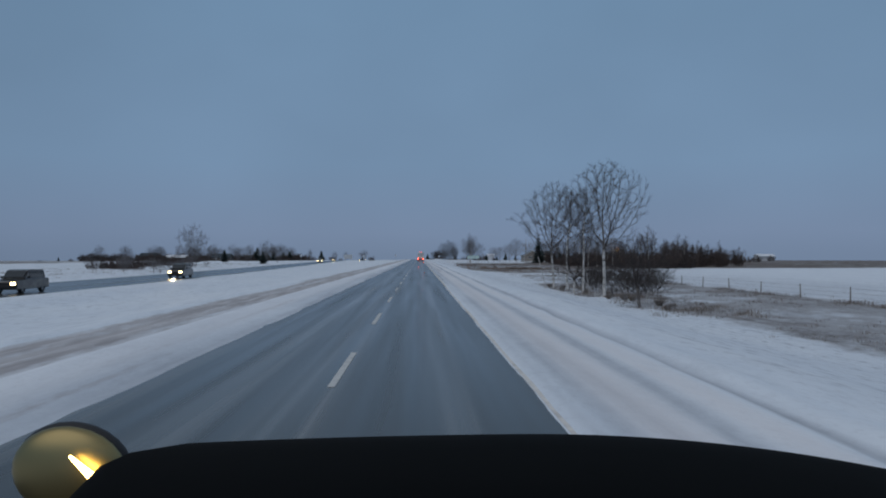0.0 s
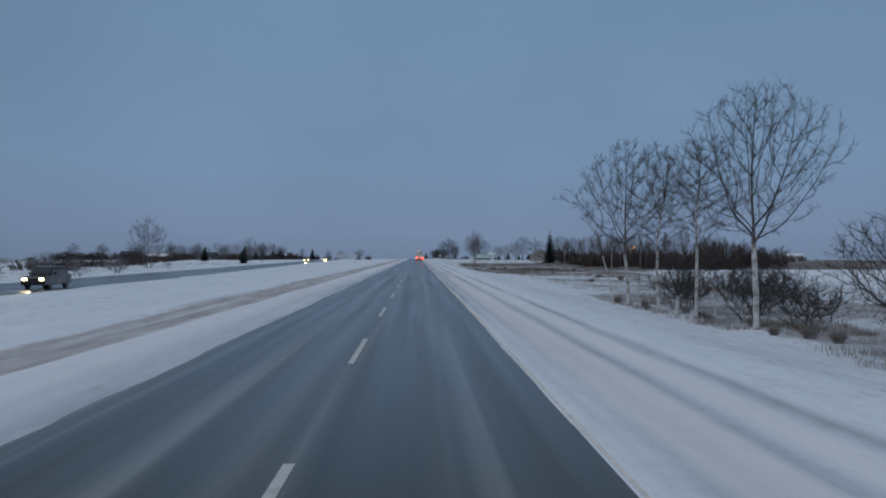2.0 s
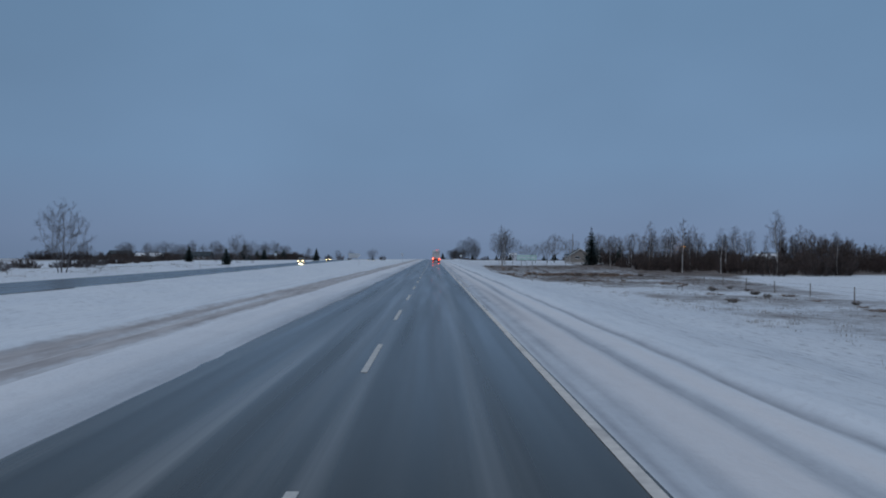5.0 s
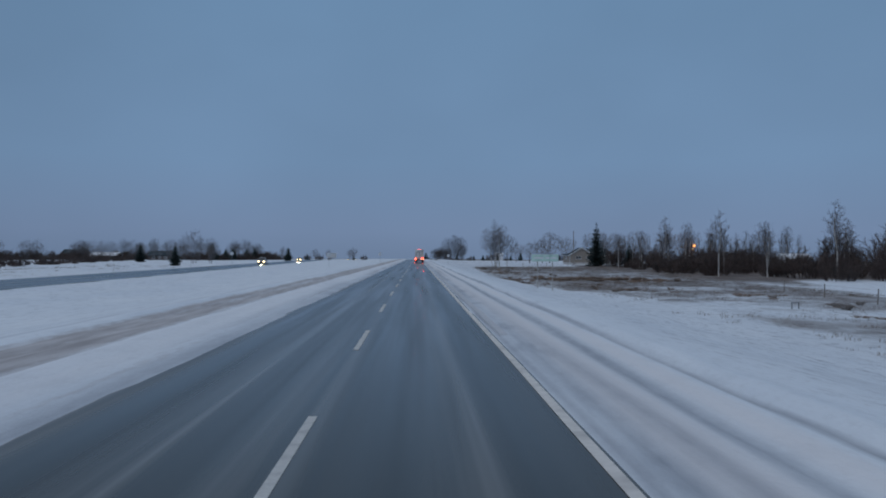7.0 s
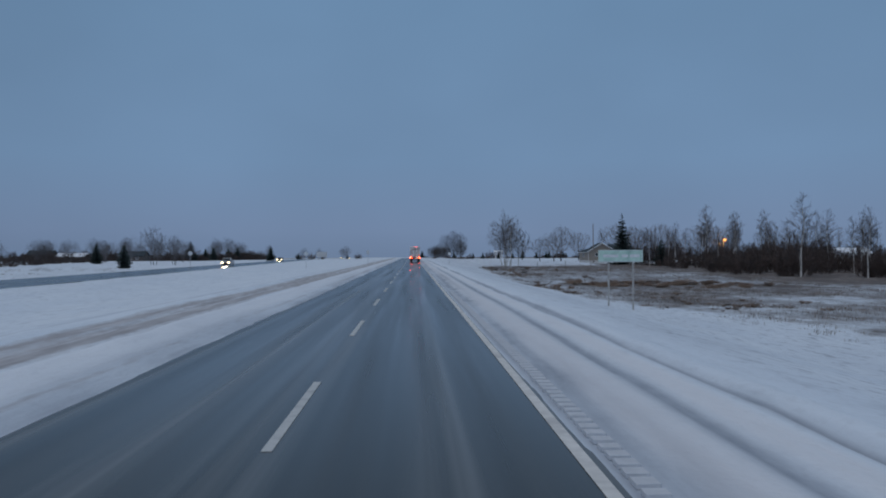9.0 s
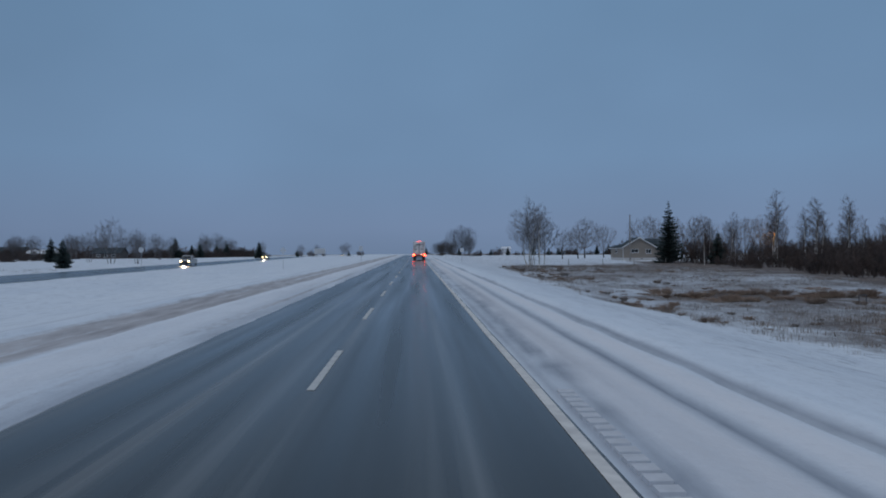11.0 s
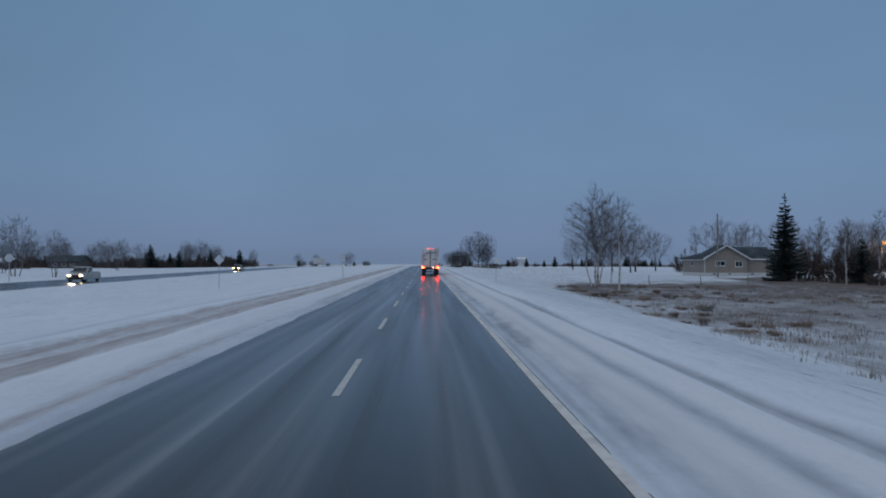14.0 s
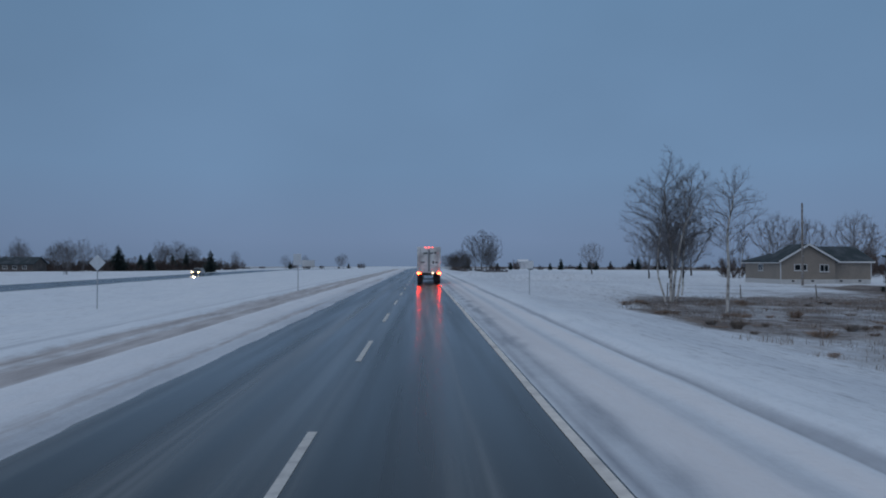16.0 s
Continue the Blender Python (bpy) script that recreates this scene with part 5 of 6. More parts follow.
def window(parent, c, w, h, facing="y"):
    """A framed window set proud of a wall: frame, sill and two panes."""
    wn_ = part("window", frame_ring(c, w, h, 0.09, 0.07), TRIM, parent)
    for s in (-1, 1):
        part("pane", boxed((c[0] + s * w * 0.24, c[1] + 0.012, c[2]), (w * 0.44, 0.02, h - 0.16)), PANE, wn_)
    part("sill", boxed((c[0], c[1] - 0.05, c[2] - h / 2 - 0.03), (w + 0.16, 0.12, 0.06), 0.01), TRIM, wn_)
    return wn_


def frame_ring(c, w, h, t, d):
    bm = bmesh.new()
    for cc, s in (((c[0], c[1], c[2] + h / 2 - t / 2), (w, d, t)), ((c[0], c[1], c[2] - h / 2 + t / 2), (w, d, t)), ((c[0] - w / 2 + t / 2, c[1], c[2]), (t, d, h - 2 * t)),
                  ((c[0] + w / 2 - t / 2, c[1], c[2]), (t, d, h - 2 * t)), ((c[0], c[1], c[2]), (t * 0.7, d, h - 2 * t))):
        box(bm, cc, s, 0.006)
    return bm


def gable_roof(parent, x0, x1, y0, y1, eave, ridge, over, axis, mat=SHINGLE, label=""):
    """A pitched roof with thickness, ridge along x or y."""
    t = 0.2
    bm = bmesh.new()
    if axis == "y":
        mid, half = (x0 + x1) / 2, (x1 - x0) / 2
        k = (ridge - eave) / half
        o = [(x0 - over, eave - k * over), (mid, ridge), (x1 + over, eave - k * over), (x1 + over, eave - k * over + t), (mid, ridge + t), (x0 - over, eave - k * over + t)]
        prism(bm, o, "y", y0 - over, y1 + over)
    else:
        mid, half = (y0 + y1) / 2, (y1 - y0) / 2
        k = (ridge - eave) / half
        o = [(y0 - over, eave - k * over), (mid, ridge), (y1 + over, eave - k * over), (y1 + over, eave - k * over + t), (mid, ridge + t), (y0 - over, eave - k * over + t)]
        prism(bm, o, "x", x0 - over, x1 + over)
    return part("roof", bm, mat, parent, label)


hx, hy = 56.4, 372.0
hz = stand(hx, hy) + 0.10
house = thing("house", pose(hx, hy, hz), "tan single-storey house with dark gabled roof and white trim", "house")
part("foundation", boxed((0.05, 6.0, 0.15), (8.16, 12.06, 0.9), 0.02), CONCRETE, house)
part("foundation", boxed((7.0, 5.6, 0.15), (5.7, 9.6, 0.9), 0.02), CONCRETE, house)
bm = bmesh.new()
prism(bm, [(-4.0, 0.6), (4.1, 0.6), (4.1, 3.3), (0.05, 5.55), (-4.0, 3.3)], "y", 0.0, 5.2)
part("gable_wall", bm, SIDING, house)
part("wall", boxed((7.0, 5.6, 1.95), (5.8, 9.6, 2.7)), SIDING, house)
gable_roof(house, -4.0, 4.1, 0.0, 5.2, 3.3, 5.62, 0.45, "y")
bm = bmesh.new()
prism(bm, [(-3.97, 0.6), (4.1, 0.6), (4.1, 3.25), (0.05, 4.2), (-3.97, 3.25)], "y", 5.2, 12.0)
part("rear_wall", bm, SIDING, house)
gable_roof(house, -4.0, 4.1, 6.1, 12.0, 3.25, 4.3, 0.40, "y")
gable_roof(house, 3.7, 9.9, 0.8, 10.4, 3.3, 5.35, 0.35, "x")
k = (5.62 - 3.3) / 4.05
for s in (-1, 1):
    bm = bmesh.new()
    prism(bm, [(0.05 + s * 4.5, 3.3 - 0.45 * k - 0.06), (0.05, 5.56), (0.05, 5.86), (0.05 + s * 4.5, 3.3 - 0.45 * k + 0.24)], "y", -0.5, -0.455)
    part("bargeboard", bm, TRIM, house)
part("fascia", boxed((7.45, 0.42, 3.12), (5.8, 0.05, 0.22), 0.006), TRIM, house)
part("gutter", boxed((-4.5, 6.0, 3.02), (0.08, 12.8, 0.12), 0.02), TRIM, house)
window(house, (-1.05, -0.035, 2.35), 1.9, 0.95)
window(house, (2.45, -0.035, 2.25), 1.35, 1.1)
for y, wd in ((6.4, 1.6),):
    side = part("window", boxed((-4.03, y, 2.3), (0.07, wd, 1.1), 0.008), TRIM, house)
    for q in (-1, 1):
        part("pane", boxed((-4.06, y + q * wd * 0.23, 2.3), (0.03, wd * 0.40, 0.9)), PANE, side)
for x in (-2.2, 0.7, 5.4, 8.2):
    part("vent", boxed((x, -0.055 if x < 4 else 0.77, 0.36), (0.42, 0.03, 0.22), 0.006), SIGN_DARK, house)
for x, y in ((-4.0, -0.02), (9.9, 0.78)):
    part("corner_trim", boxed((x, y, 1.95), (0.12, 0.05, 2.7), 0.006), TRIM, house)

px, py = 52.3, 365.5
pole = thing("utility_pole", pose(px, py, stand(px, py)), "bare weathered wooden utility pole before the house", "utility pole")
part("shaft", rod(bmesh.new(), (0, 0, -0.8), (0, 0, 11.2), 0.17, 0.12, 10), POST, pole)
part("cap", rod(bmesh.new(), (0, 0, 11.2), (0, 0, 11.34), 0.13, 0.06, 10), WIRE, pole)

# yard lamp with its orange light, in the thicket
lx, ly = 108.5, 408.0
lz = stand(lx, ly)
AMBER = glowing("amber_lamp_lens", (1.0, 0.33, 0.025), 2.3, (0.9, 0.6, 0.3))
yl = thing("yard_lamp", pose(lx, ly, lz), "tall wooden pole with a lit orange yard lamp", "street lamp")
part("pole", rod(bmesh.new(), (0, 0.3, -0.6), (0, 0.3, 8.6), 0.13, 0.09, 9), POST, yl)
part("arm", rod(bmesh.new(), (0, 0.3, 7.4), (0, -0.9, 7.65), 0.035, 0.035, 6), GALV, yl)
part("hood", rod(bmesh.new(), (0, -1.0, 7.5), (0, -1.0, 7.85), 0.56, 0.16, 12), GALV, yl)
part("lens", rod(bmesh.new(), (0, -1.0, 6.75), (0, -1.0, 7.48), 0.34, 0.52, 12), AMBER, yl, "glowing orange lens")
bulb = new("yard_lamp_light", bpy.data.lights.new("yard_lamp_light", "POINT"))
bulb.data.energy, bulb.data.color, bulb.data.shadow_soft_size = 500, (1.0, 0.55, 0.18), 0.3
bulb.location = (lx, ly - 1.0, lz + 6.3)


def far_building(name, x, y, w, d, eave, ridge, wall, label, roof=SHINGLE, turn=0.0, windows=2, category="house", axis="x"):
    b = thing(name, pose(x, y, stand(x, y), 0, 0, turn), label, category)
    bm = bmesh.new()
    if axis == "x":
        prism(bm, [(-d / 2, -0.6), (d / 2, -0.6), (d / 2, eave), (0, ridge - 0.1), (-d / 2, eave)], "x", -w / 2, w / 2)
    else:
        prism(bm, [(-w / 2, -0.6), (w / 2, -0.6), (w / 2, eave), (0, ridge - 0.1), (-w / 2, eave)], "y", -d / 2, d / 2)
    part("wall", bm, wall, b)
    gable_roof(b, -w / 2, w / 2, -d / 2, d / 2, eave, ridge, 0.5, axis, roof)
    for i in range(windows):
        window(b, ((i + 0.5) / windows * w * 0.8 - w * 0.4, -d / 2 - 0.035, eave * 0.55), 1.5, 1.1)
    return b


far_building("farm_shed", 196, 420, 9.0, 6.0, 2.6, 3.6, FAR_WHITE, "low white shed far across the snowy field", roof=SNOW_CAP, windows=0, category="shed")
far_building("barn", -200, 566, 13.0, 9.0, 3.6, 6.0, FARM_WALL, "dark low barn behind the hedgerow", windows=1, category="barn")
far_building("farmhouse", -136, 524, 12.0, 9.0, 2.6, 4.8, FARM_WALL, "dark farmhouse with hipped roof among bare trees", windows=3)
far_building("garage", -112, 640, 9.0, 7.0, 2.9, 4.4, FARM_WALL, "dark garage beside the evergreens", windows=1, category="garage")
far_building("bungalow", -172, 540, 14.0, 8.0, 2.6, 4.2, FARM_WALL, "dark low bungalow with snowy roof behind the hedge", roof=SNOW_CAP, windows=3)
far_building("grain_shed", 86, 900, 8.0, 8.0, 6.5, 8.0, FAR_WHITE, "pale shed far down the road", roof=SNOW_CAP, windows=0, category="shed")
far_building("farm_shed", 120, 352, 8.0, 6.0, 2.6, 3.8, FAR_WHITE, "pale shed half hidden in the thicket", roof=SNOW_CAP, windows=1, category="shed")


# ---------------------------------------------------------------- vehicles
TYRE = material("black_tyre_rubber", (0.02, 0.02, 0.021), rough=0.9, grain=0.2, scale=8)
RIM = material("dirty_steel_rim", (0.35, 0.35, 0.36), rough=0.5, metal=0.7, grain=0.2, scale=8)
TRAILER_WHITE = material("road_dirty_white_panel", (0.86, 0.855, 0.84), rough=0.5, grain=0.06, scale=3, wear=(0.46, 0.45, 0.44), wear_scale=0.7, wear_amount=0.35)
BLACK = material("black_painted_steel", (0.018, 0.018, 0.02), rough=0.6, grain=0.2, scale=5)
GRAPHIC = material("dark_grey_vinyl_graphic", (0.06, 0.06, 0.07), rough=0.5, grain=0.1, scale=5)
CHROME = material("steel_lock_rod", (0.55, 0.55, 0.56), rough=0.35, metal=0.9, grain=0.15, scale=10)
PAINT_DARK = material("dark_car_paint", (0.03, 0.033, 0.038), rough=0.35, grain=0.15, scale=2, coat=0.5, wear=(0.12, 0.115, 0.11), wear_scale=1.2, wear_amount=0.35)
PAINT_SILVER = material("salt_dusted_silver_paint", (0.36, 0.36, 0.37), rough=0.4, grain=0.1, scale=2, coat=0.4, wear=(0.25, 0.245, 0.24), wear_scale=1.2, wear_amount=0.4)
PAINT_WHITE = material("dirty_white_paint", (0.62, 0.61, 0.60), rough=0.45, grain=0.08, scale=2, coat=0.4, wear=(0.4, 0.39, 0.38), wear_scale=1.0, wear_amount=0.4)
HEADLIGHT = glowing("lit_headlight", (1.0, 0.76, 0.38), 12.0)
FOGLIGHT = glowing("lit_fog_light", (1.0, 0.80, 0.45), 3.0)
BRAKE = glowing("lit_brake_light", (1.0, 0.03, 0.008), 60.0, (0.5, 0.02, 0.02))
MARKER = glowing("lit_red_marker", (1.0, 0.07, 0.05), 9.0, (0.5, 0.02, 0.02))
REVERSE = glowing("lit_plate_lamp", (1.0, 0.75, 0.5), 6.0)


def wheel(parent, c, r, w):
    """Tyre with rim and hub, its axle along x."""
    x, y, z = c
    bm = bmesh.new()
    outline = [(r * 0.62, -w / 2), (r * 0.93, -w / 2), (r, -w * 0.36), (r, w * 0.36), (r * 0.93, w / 2), (r * 0.62, w / 2)]
    n = 22
    rings = [[bm.verts.new((x + v, y + u * math.cos(2 * math.pi * i / n), z + u * math.sin(2 * math.pi * i / n))) for u, v in outline] for i in range(n)]
    for i in range(n):
        a, b = rings[i], rings[(i + 1) % n]
        for j in range(len(outline)):
            j2 = (j + 1) % len(outline)
            bm.faces.new((a[j], a[j2], b[j2], b[j]))
    bmesh.ops.recalc_face_normals(bm, faces=bm.faces)
    tyre = part("tyre", bm, TYRE, parent, smooth=True)
    bm = rod(bmesh.new(), (x - w * 0.32, y, z), (x + w * 0.32, y, z), r * 0.62, r * 0.62, 18)
    part("rim", bm, RIM, tyre)
    return tyre


tx, ty = 0.85, 347.0
truck = thing("semi_trailer_truck", pose(tx, ty, float(fall(tx, ty)) + 0.012), "white semi-trailer seen from behind with brake lights lit", "truck")
part("box", boxed((0, 8.1, 2.66), (2.6, 16.0, 2.92), 0.04), TRAILER_WHITE, truck, "road-dirty white trailer box")
for s in (-1, 1):
    d = part("rear_door", boxed((s * 0.615, 0.065, 2.62), (1.2, 0.06, 2.70), 0.012), TRAILER_WHITE, truck)
    for x in (0.17, 0.95):
        part("lock_rod", rod(bmesh.new(), (s * x, 0.015, 1.28), (s * x, 0.015, 3.95), 0.02, 0.02, 7), CHROME, d)
    for z in (1.5, 2.25, 3.0, 3.75):
        part("hinge", boxed((s * 1.235, 0.03, z), (0.10, 0.05, 0.14), 0.008), CHROME, d)
    part("handle", boxed((s * 0.36, 0.0, 2.05), (0.42, 0.03, 0.06), 0.008), CHROME, d)
    lamp = part("lamp_housing", boxed((s * 1.08, -0.02, 1.20), (0.44, 0.10, 0.20), 0.015), BLACK, truck)
    part("brake_light", rod(bmesh.new(), (s * 1.17, -0.05, 1.20), (s * 1.17, -0.10, 1.20), 0.14, 0.13, 14), BRAKE, lamp, "lit red brake light")
    part("brake_light", rod(bmesh.new(), (s * 0.96, -0.05, 1.20), (s * 0.96, -0.10, 1.20), 0.08, 0.07, 14), BRAKE, lamp, "lit red brake light")
    part("bumper_strut", boxed((s * 0.6, 0.10, 0.86), (0.08, 0.08, 0.55), 0.01), BLACK, truck)
    part("mudflap", boxed((s * 0.98, 1.15, 0.55), (0.62, 0.02, 0.75), 0.006), BLACK, truck)
    for y in (1.9, 3.2):
        for x in (0.87, 1.16):
            wheel(truck, (s * x, y, 0.50), 0.50, 0.26)
    part("landing_leg", boxed((s * 0.8, 12.4, 0.62), (0.14, 0.14, 1.1), 0.012), BLACK, truck)
part("header", boxed((0, 0.07, 4.05), (2.56, 0.06, 0.16), 0.012), TRAILER_WHITE, truck)
for x in (-0.16, 0.0, 0.16):
    part("marker_light", boxed((x * 2.4, 0.02, 4.06), (0.08, 0.05, 0.07), 0.01), MARKER, truck, "lit red marker light")
part("sill_rail", boxed((0, 0.06, 1.17), (2.56, 0.10, 0.16), 0.012), BLACK, truck)
part("bumper_bar", boxed((0, 0.05, 0.58), (2.3, 0.10, 0.12), 0.015), BLACK, truck)
part("plate_lamp", boxed((0.42, -0.01, 1.20), (0.16, 0.05, 0.09), 0.01), REVERSE, truck)
part("chassis", boxed((0, 8.0, 1.08), (1.1, 15.2, 0.22), 0.02), BLACK, truck)
for x0, w, z, h in ((-0.38, 0.5, 3.42, 0.16), (0.22, 0.5, 3.42, 0.14), (0.70, 0.24, 3.46, 0.2)):
    part("graphic", boxed((x0, 0.030, z), (w, 0.008, h), 0.003, Matrix.Rotation(radians(-6), 4, "Y")), GRAPHIC, truck)
for x0, w, z, h in ((-0.72, 0.55, 2.42, 0.10), (0.48, 0.2, 2.42, 0.3), (0.86, 0.36, 2.40, 0.16), (0.0, 0.12, 2.6, 2.4)):
    part("graphic", boxed((x0, 0.032, z), (w, 0.006, h), 0.002), GRAPHIC, truck)
cab = part("cab", boxed((0, 18.3, 2.15), (2.4, 2.6, 2.9), 0.12), PAINT_WHITE, truck)
part("hood", boxed((0, 20.4, 1.45), (2.0, 1.9, 1.3), 0.15), PAINT_WHITE, truck)
for s in (-1, 1):
    for y in (16.2, 17.5):
        wheel(truck, (s * 1.0, y, 0.50), 0.50, 0.52)
    wheel(truck, (s * 1.02, 20.6, 0.50), 0.50, 0.28)


def car(name, m, label, paint, long_=4.7, wide=1.86, tall=1.75, kind="suv", lights=True):
    """An oncoming car, its nose towards -y: shaped body, cabin glass, bumper, grille, lamps, mirrors and wheels."""
    root = thing(name, m, label, "pickup" if kind == "pickup" else "car", "oncoming vehicles")
    r = 0.36 if kind != "car" else 0.32
    hood_z, belt = tall * 0.58, tall * 0.62
    bm = bmesh.new()
    L = long_
    prism(bm, [(0.0, 0.30), (0.0, hood_z * 0.80), (0.12, hood_z * 0.93), (1.15, hood_z), (1.3, belt), (L - 0.1, belt), (L, belt * 0.85), (L, 0.34)], "x", -wide / 2, wide / 2)
    bmesh.ops.bevel(bm, geom=list(bm.edges), offset=0.06, segments=2, affect="EDGES", profile=0.6)
    body = part("body", bm, paint, root)
    back = L - 0.25 if kind == "suv" else (L * 0.60 if kind == "pickup" else L - 0.7)
    bm = bmesh.new()
    prism(bm, [(1.15, belt - 0.02), (1.85, tall - 0.06), (2.2, tall), (back - 0.35, tall - 0.02), (back, belt - 0.02)], "x", -wide / 2 + 0.12, wide / 2 - 0.12)
    bmesh.ops.bevel(bm, geom=list(bm.edges), offset=0.05, segments=2, affect="EDGES")
    cabin = part("cabin", bm, paint, root)
    w = wide - 0.42
    a, b = Vector((0, 1.24, belt + 0.06)), Vector((0, 1.83, tall - 0.12))
    mid, ln = (a + b) / 2, (b - a).length
    part("windshield", boxed(mid + Vector((0, -0.045, 0.03)), (w, ln * 0.92, 0.02), 0.0, Matrix.Rotation(math.atan2(b.z - a.z, b.y - a.y), 4, "X")), PANE, cabin)
    for s in (-1, 1):
        part("side_window", boxed((s * (wide / 2 - 0.115), (1.9 + back - 0.3) / 2, (belt + tall) / 2), (0.02, back - 2.4, (tall - belt) * 0.62)), PANE, cabin)
        part("headlight", boxed((s * (wide / 2 - 0.28), -0.01, hood_z * 0.74), (0.36, 0.07, 0.20), 0.03), HEADLIGHT if lights else PANE, body, "lit headlight")
        part("fog_light", rod(bmesh.new(), (s * (wide / 2 - 0.33), 0.02, 0.46), (s * (wide / 2 - 0.33), -0.03, 0.46), 0.08, 0.08, 10), FOGLIGHT if lights else PANE, body)
        mr = part("mirror", boxed((s * (wide / 2 + 0.06), 1.55, belt + 0.10), (0.20, 0.10, 0.16), 0.03), BLACK, root)
        for y in (0.85, L - 0.95):
            wheel(root, (s * (wide / 2 - 0.12), y, r), r, 0.23)
    part("grille", boxed((0, -0.012, hood_z * 0.70), (wide * 0.48, 0.04, 0.24), 0.015), BLACK, body)
    part("bumper", boxed((0, -0.03, 0.50), (wide * 0.96, 0.16, 0.24), 0.05), BLACK, body)
    if kind == "pickup":
        part("bed", boxed((0, (back + L) / 2 + 0.1, belt + 0.02), (wide - 0.3, L - back - 0.35, 0.06), 0.01), BLACK, root)
    return root


def on_road(x, y, turn=0.0):
    return pose(x, y, float(fall(x, y)) + OPPOSITE_Z + 0.012, 0, 0, turn)


TURN = math.degrees(math.atan(0.05))
car("suv", on_road(-29.9, 54.0), "dark sport utility vehicle with headlights lit on the opposite road", PAINT_DARK)
car("suv", on_road(-30.2, 93.0, 1), "dark utility vehicle with warm headlights lit on the opposite road", PAINT_DARK, tall=1.82)
car("pickup", on_road(-43.0, 326.0, TURN), "pale pickup with bright headlights on the opposite road", PAINT_WHITE, long_=5.7, wide=2.0, tall=1.9, kind="pickup")
car("suv", on_road(-48.0, 425.0, TURN), "silver car with headlights lit on the opposite road", PAINT_SILVER, tall=1.6)
car("sedan", on_road(-74.0, 940.0, TURN), "distant dark car with headlights lit", PAINT_DARK, tall=1.5, kind="car")
car("sedan", on_road(-84.0, 1150.0, TURN), "distant silver car with headlights lit", PAINT_SILVER, tall=1.5, kind="car")
yard = car("parked_truck", pose(-118, 603, stand(-118, 603), 0, 0, 8), "parked pickup with lights on in a farmyard", PAINT_DARK, long_=5.6, wide=2.0, tall=1.9, kind="pickup")
yard["group"] = ""
for x, y, e in ((-30.2, 92.6, 900), (-43.0, 325.5, 1600), (-48.0, 424.5, 900)):
    beam = new("headlight_beam", bpy.data.lights.new("headlight_beam", "SPOT"))
    beam.data.energy, beam.data.color, beam.data.spot_size, beam.data.spot_blend, beam.data.shadow_soft_size = e, (1.0, 0.82, 0.55), radians(58), 0.8, 0.15
    beam.matrix_world = look((x, y - 0.2, float(fall(x, y)) + OPPOSITE_Z + 0.85), (x + 0.4, y - 20, float(fall(x, y)) + OPPOSITE_Z - 0.3))

# ---------------------------------------------------------------- the vehicle that carries the camera, as it stands at the start
HOODP = material("matt_black_hood_paint", (0.003, 0.003, 0.003), rough=0.95, grain=0.2, scale=4, spec=0.05)
# glow of the amber lamp's mirror image, made as an emitting surface
AMBER_REFLECTION = glowing("amber_lamp_reflection", (1.0, 0.66, 0.20), 22.0, (0.8, 0.5, 0.2))
# bronze colour stands in for the dark, amber-lit cab reflected in the glass
MIRROR = material("reflection_tinted_mirror", (0.31, 0.255, 0.13), rough=0.38, metal=1.0)
ox, oy = 0.287, -1.26
own = thing("own_truck_nose", pose(ox, oy, 0.02), "black truck hood with an oval hood mirror", "truck")
rows_ = [(0.75, 1.97), (1.1, 1.955), (1.5, 1.92), (1.66, 1.897), (1.85, 1.865), (2.02, 1.81), (2.12, 1.70), (2.16, 1.45), (2.16, 0.75)]
v, f = [], []
K = 61
for y, z in rows_:
    left_w = float(np.interp(y, [0.75, 1.1, 1.5, 1.66, 1.85, 2.16], [0.70, 0.80, 0.90, 0.92, 0.88, 0.84]))
    for i in range(K):
        u = math.sin((i / (K - 1) * 2 - 1) * math.pi / 2)
        v.append(((1.2 if u > 0 else left_w) * u, y - 0.05 * u * u, z - 0.018 - (0.045 if u > 0 else 0.006) * u * u - 0.11 * max(u, 0) ** 2 - (0.16 * abs(u) ** 22 if u > 0 else 0.20 * abs(u) ** 60)))
for j in range(len(rows_) - 1):
    f += [(j * K + i, j * K + i + 1, (j + 1) * K + i + 1, (j + 1) * K + i) for i in range(K - 1)]
nv = len(v)
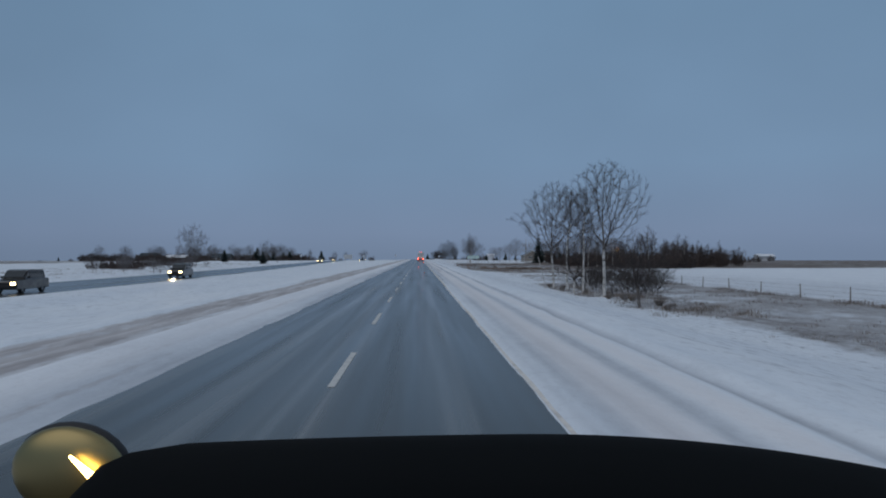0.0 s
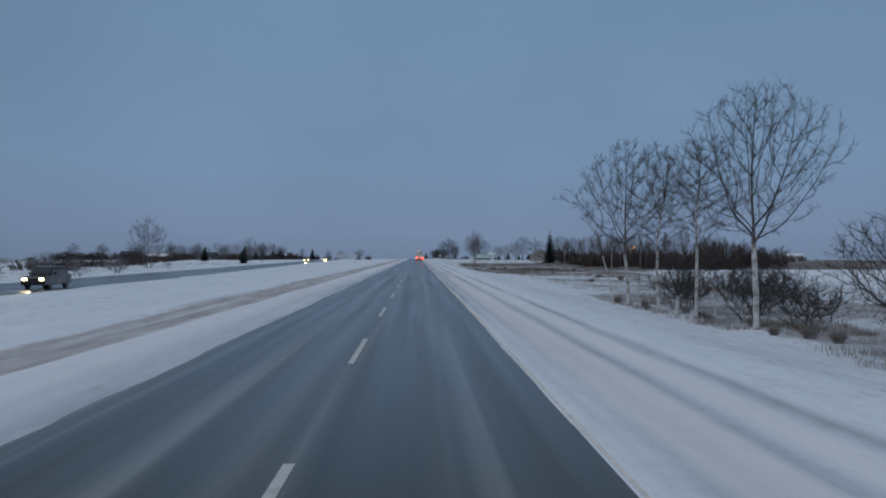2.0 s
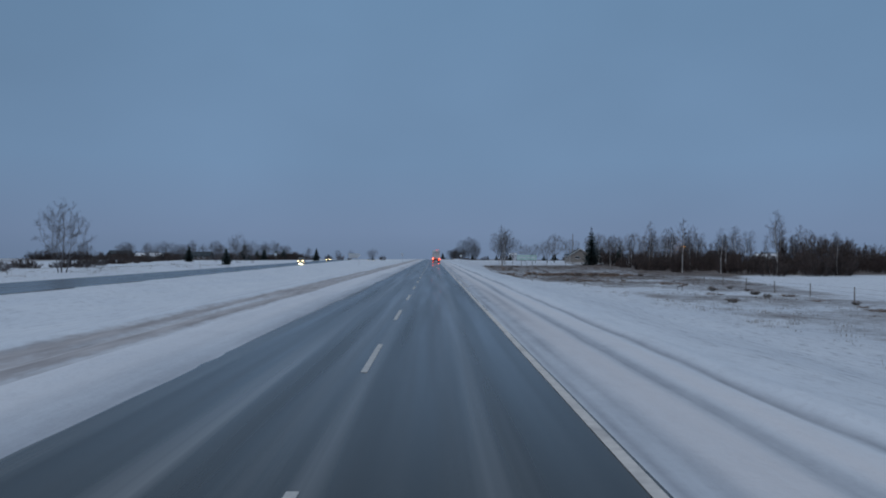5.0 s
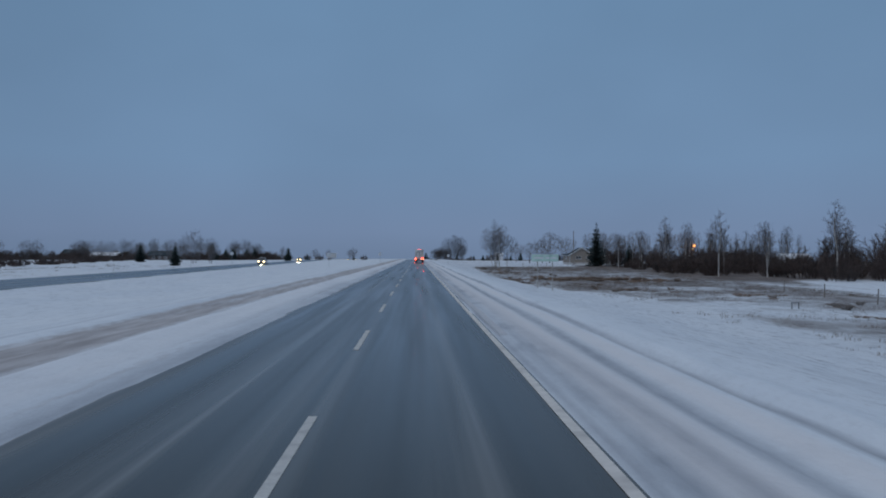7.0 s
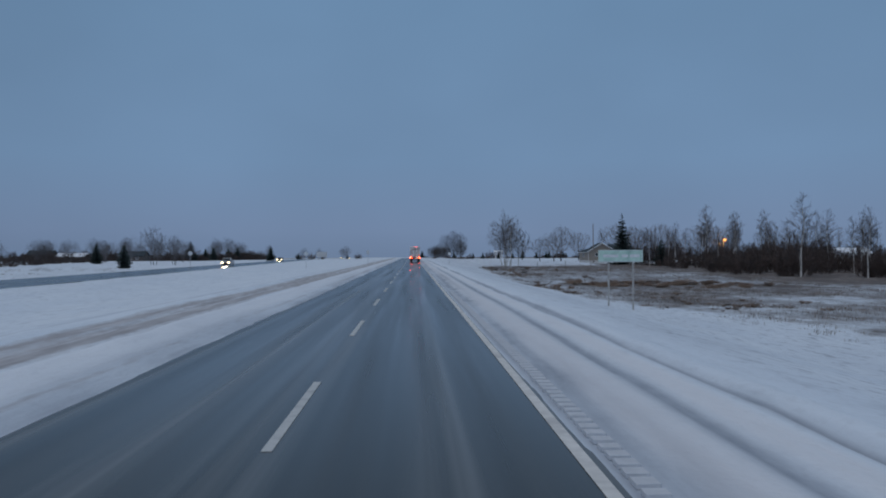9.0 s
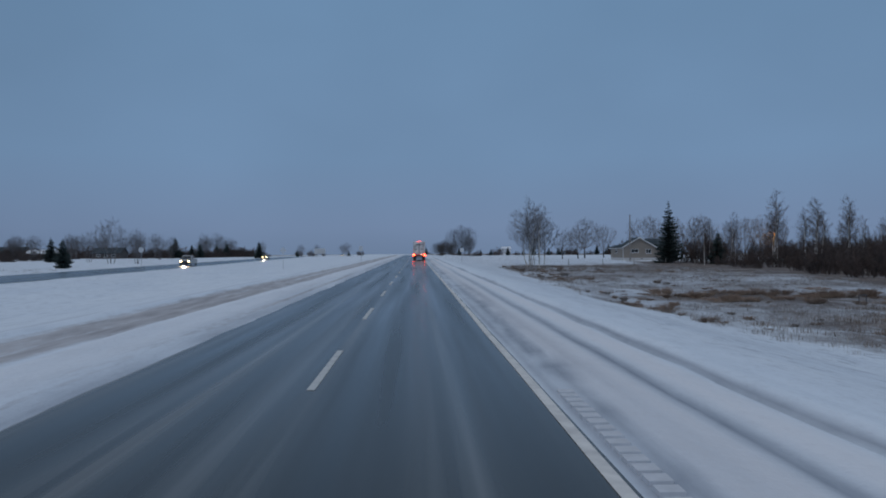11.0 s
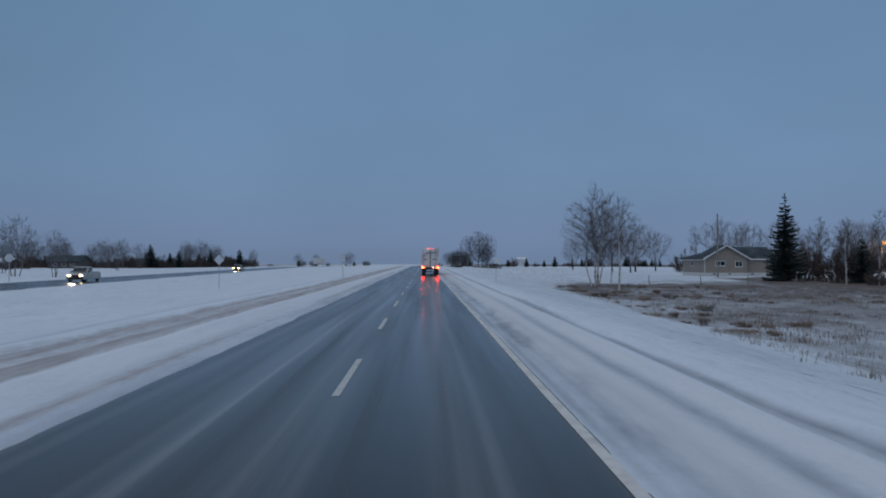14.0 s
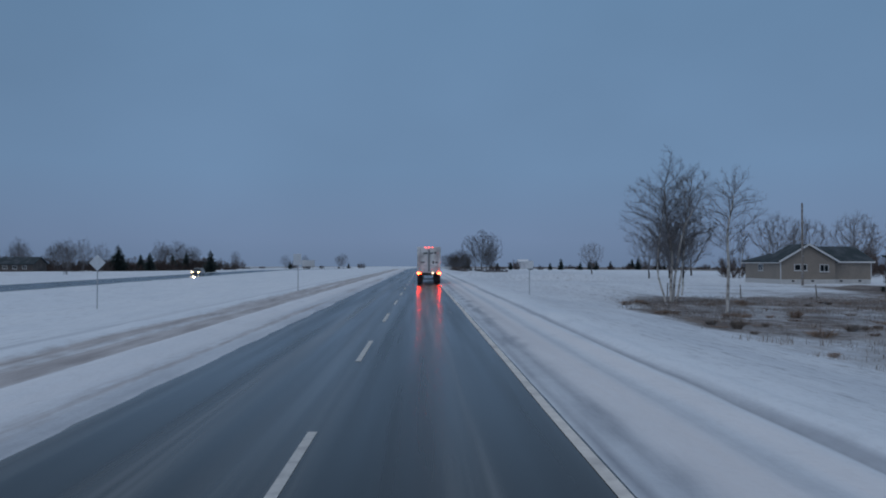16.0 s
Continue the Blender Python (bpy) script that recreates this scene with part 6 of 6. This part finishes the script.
for j, (y, z) in enumerate(rows_):
    for u in (-1, 1):
        v.append((1.2 if u > 0 else -float(np.interp(y, [0.75, 1.1, 1.5, 1.66, 1.85, 2.16], [0.70, 0.80, 0.90, 0.92, 0.88, 0.84])), y - 0.05, 0.75))
for j in range(len(rows_) - 1):
    f += [(j * K, (j + 1) * K, nv + 2 * j + 2, nv + 2 * j), (j * K + K - 1, nv + 2 * j + 1, nv + 2 * j + 3, (j + 1) * K + K - 1)]
mesh_part("hood", v, f, HOODP, own, "matt black hood", smooth=True)
part("grille", boxed((0, 2.17, 1.2), (1.3, 0.06, 0.8), 0.02), BLACK, own)
part("bumper", boxed((0, 2.2, 0.55), (2.3, 0.3, 0.34), 0.06), BLACK, own)
part("firewall", boxed((0.12, 0.78, 1.2), (1.9, 0.08, 1.2), 0.03), HOODP, own)
part("chassis", boxed((0, 1.4, 0.62), (0.9, 1.5, 0.2), 0.02), BLACK, own)
for s in (-1, 1):
    wheel(own, (s * 0.75, 1.25, 0.5), 0.5, 0.28)
mc = Vector((-1.059, 1.80, 1.785))
bm = bmesh.new()
bmesh.ops.create_uvsphere(bm, u_segments=28, v_segments=14, radius=0.5, matrix=Matrix.Translation(mc) @ Matrix.Rotation(radians(12), 4, "Y") @ Matrix.Diagonal((0.276, 0.10, 0.222, 1)))
mirror = part("hood_mirror", bm, BLACK, own, smooth=True)
bm = bmesh.new()
bmesh.ops.create_uvsphere(bm, u_segments=28, v_segments=14, radius=0.5, matrix=Matrix.Translation(mc + Vector((0, -0.022, 0))) @ Matrix.Rotation(radians(12), 4, "Y") @ Matrix.Diagonal((0.264, 0.09, 0.210, 1)))
part("mirror_glass", bm, MIRROR, mirror, "oval mirror glass tinted bronze for the amber-lit cab's reflection", smooth=True)
part("arm", rod(bmesh.new(), mc + Vector((0.02, 0.03, -0.1)), (-0.95, 1.7, 1.55), 0.02, 0.02, 8), BLACK, own)
# no lamp here: a glowing sliver added as the reflection on the mirror
part("lamp_reflection", rod(bmesh.new(), (-1.024, 1.70, 1.842), (-0.968, 1.695, 1.793), 0.003, 0.010, 12), AMBER_REFLECTION, mirror, "glowing sliver for an amber lamp's reflection in the mirror")
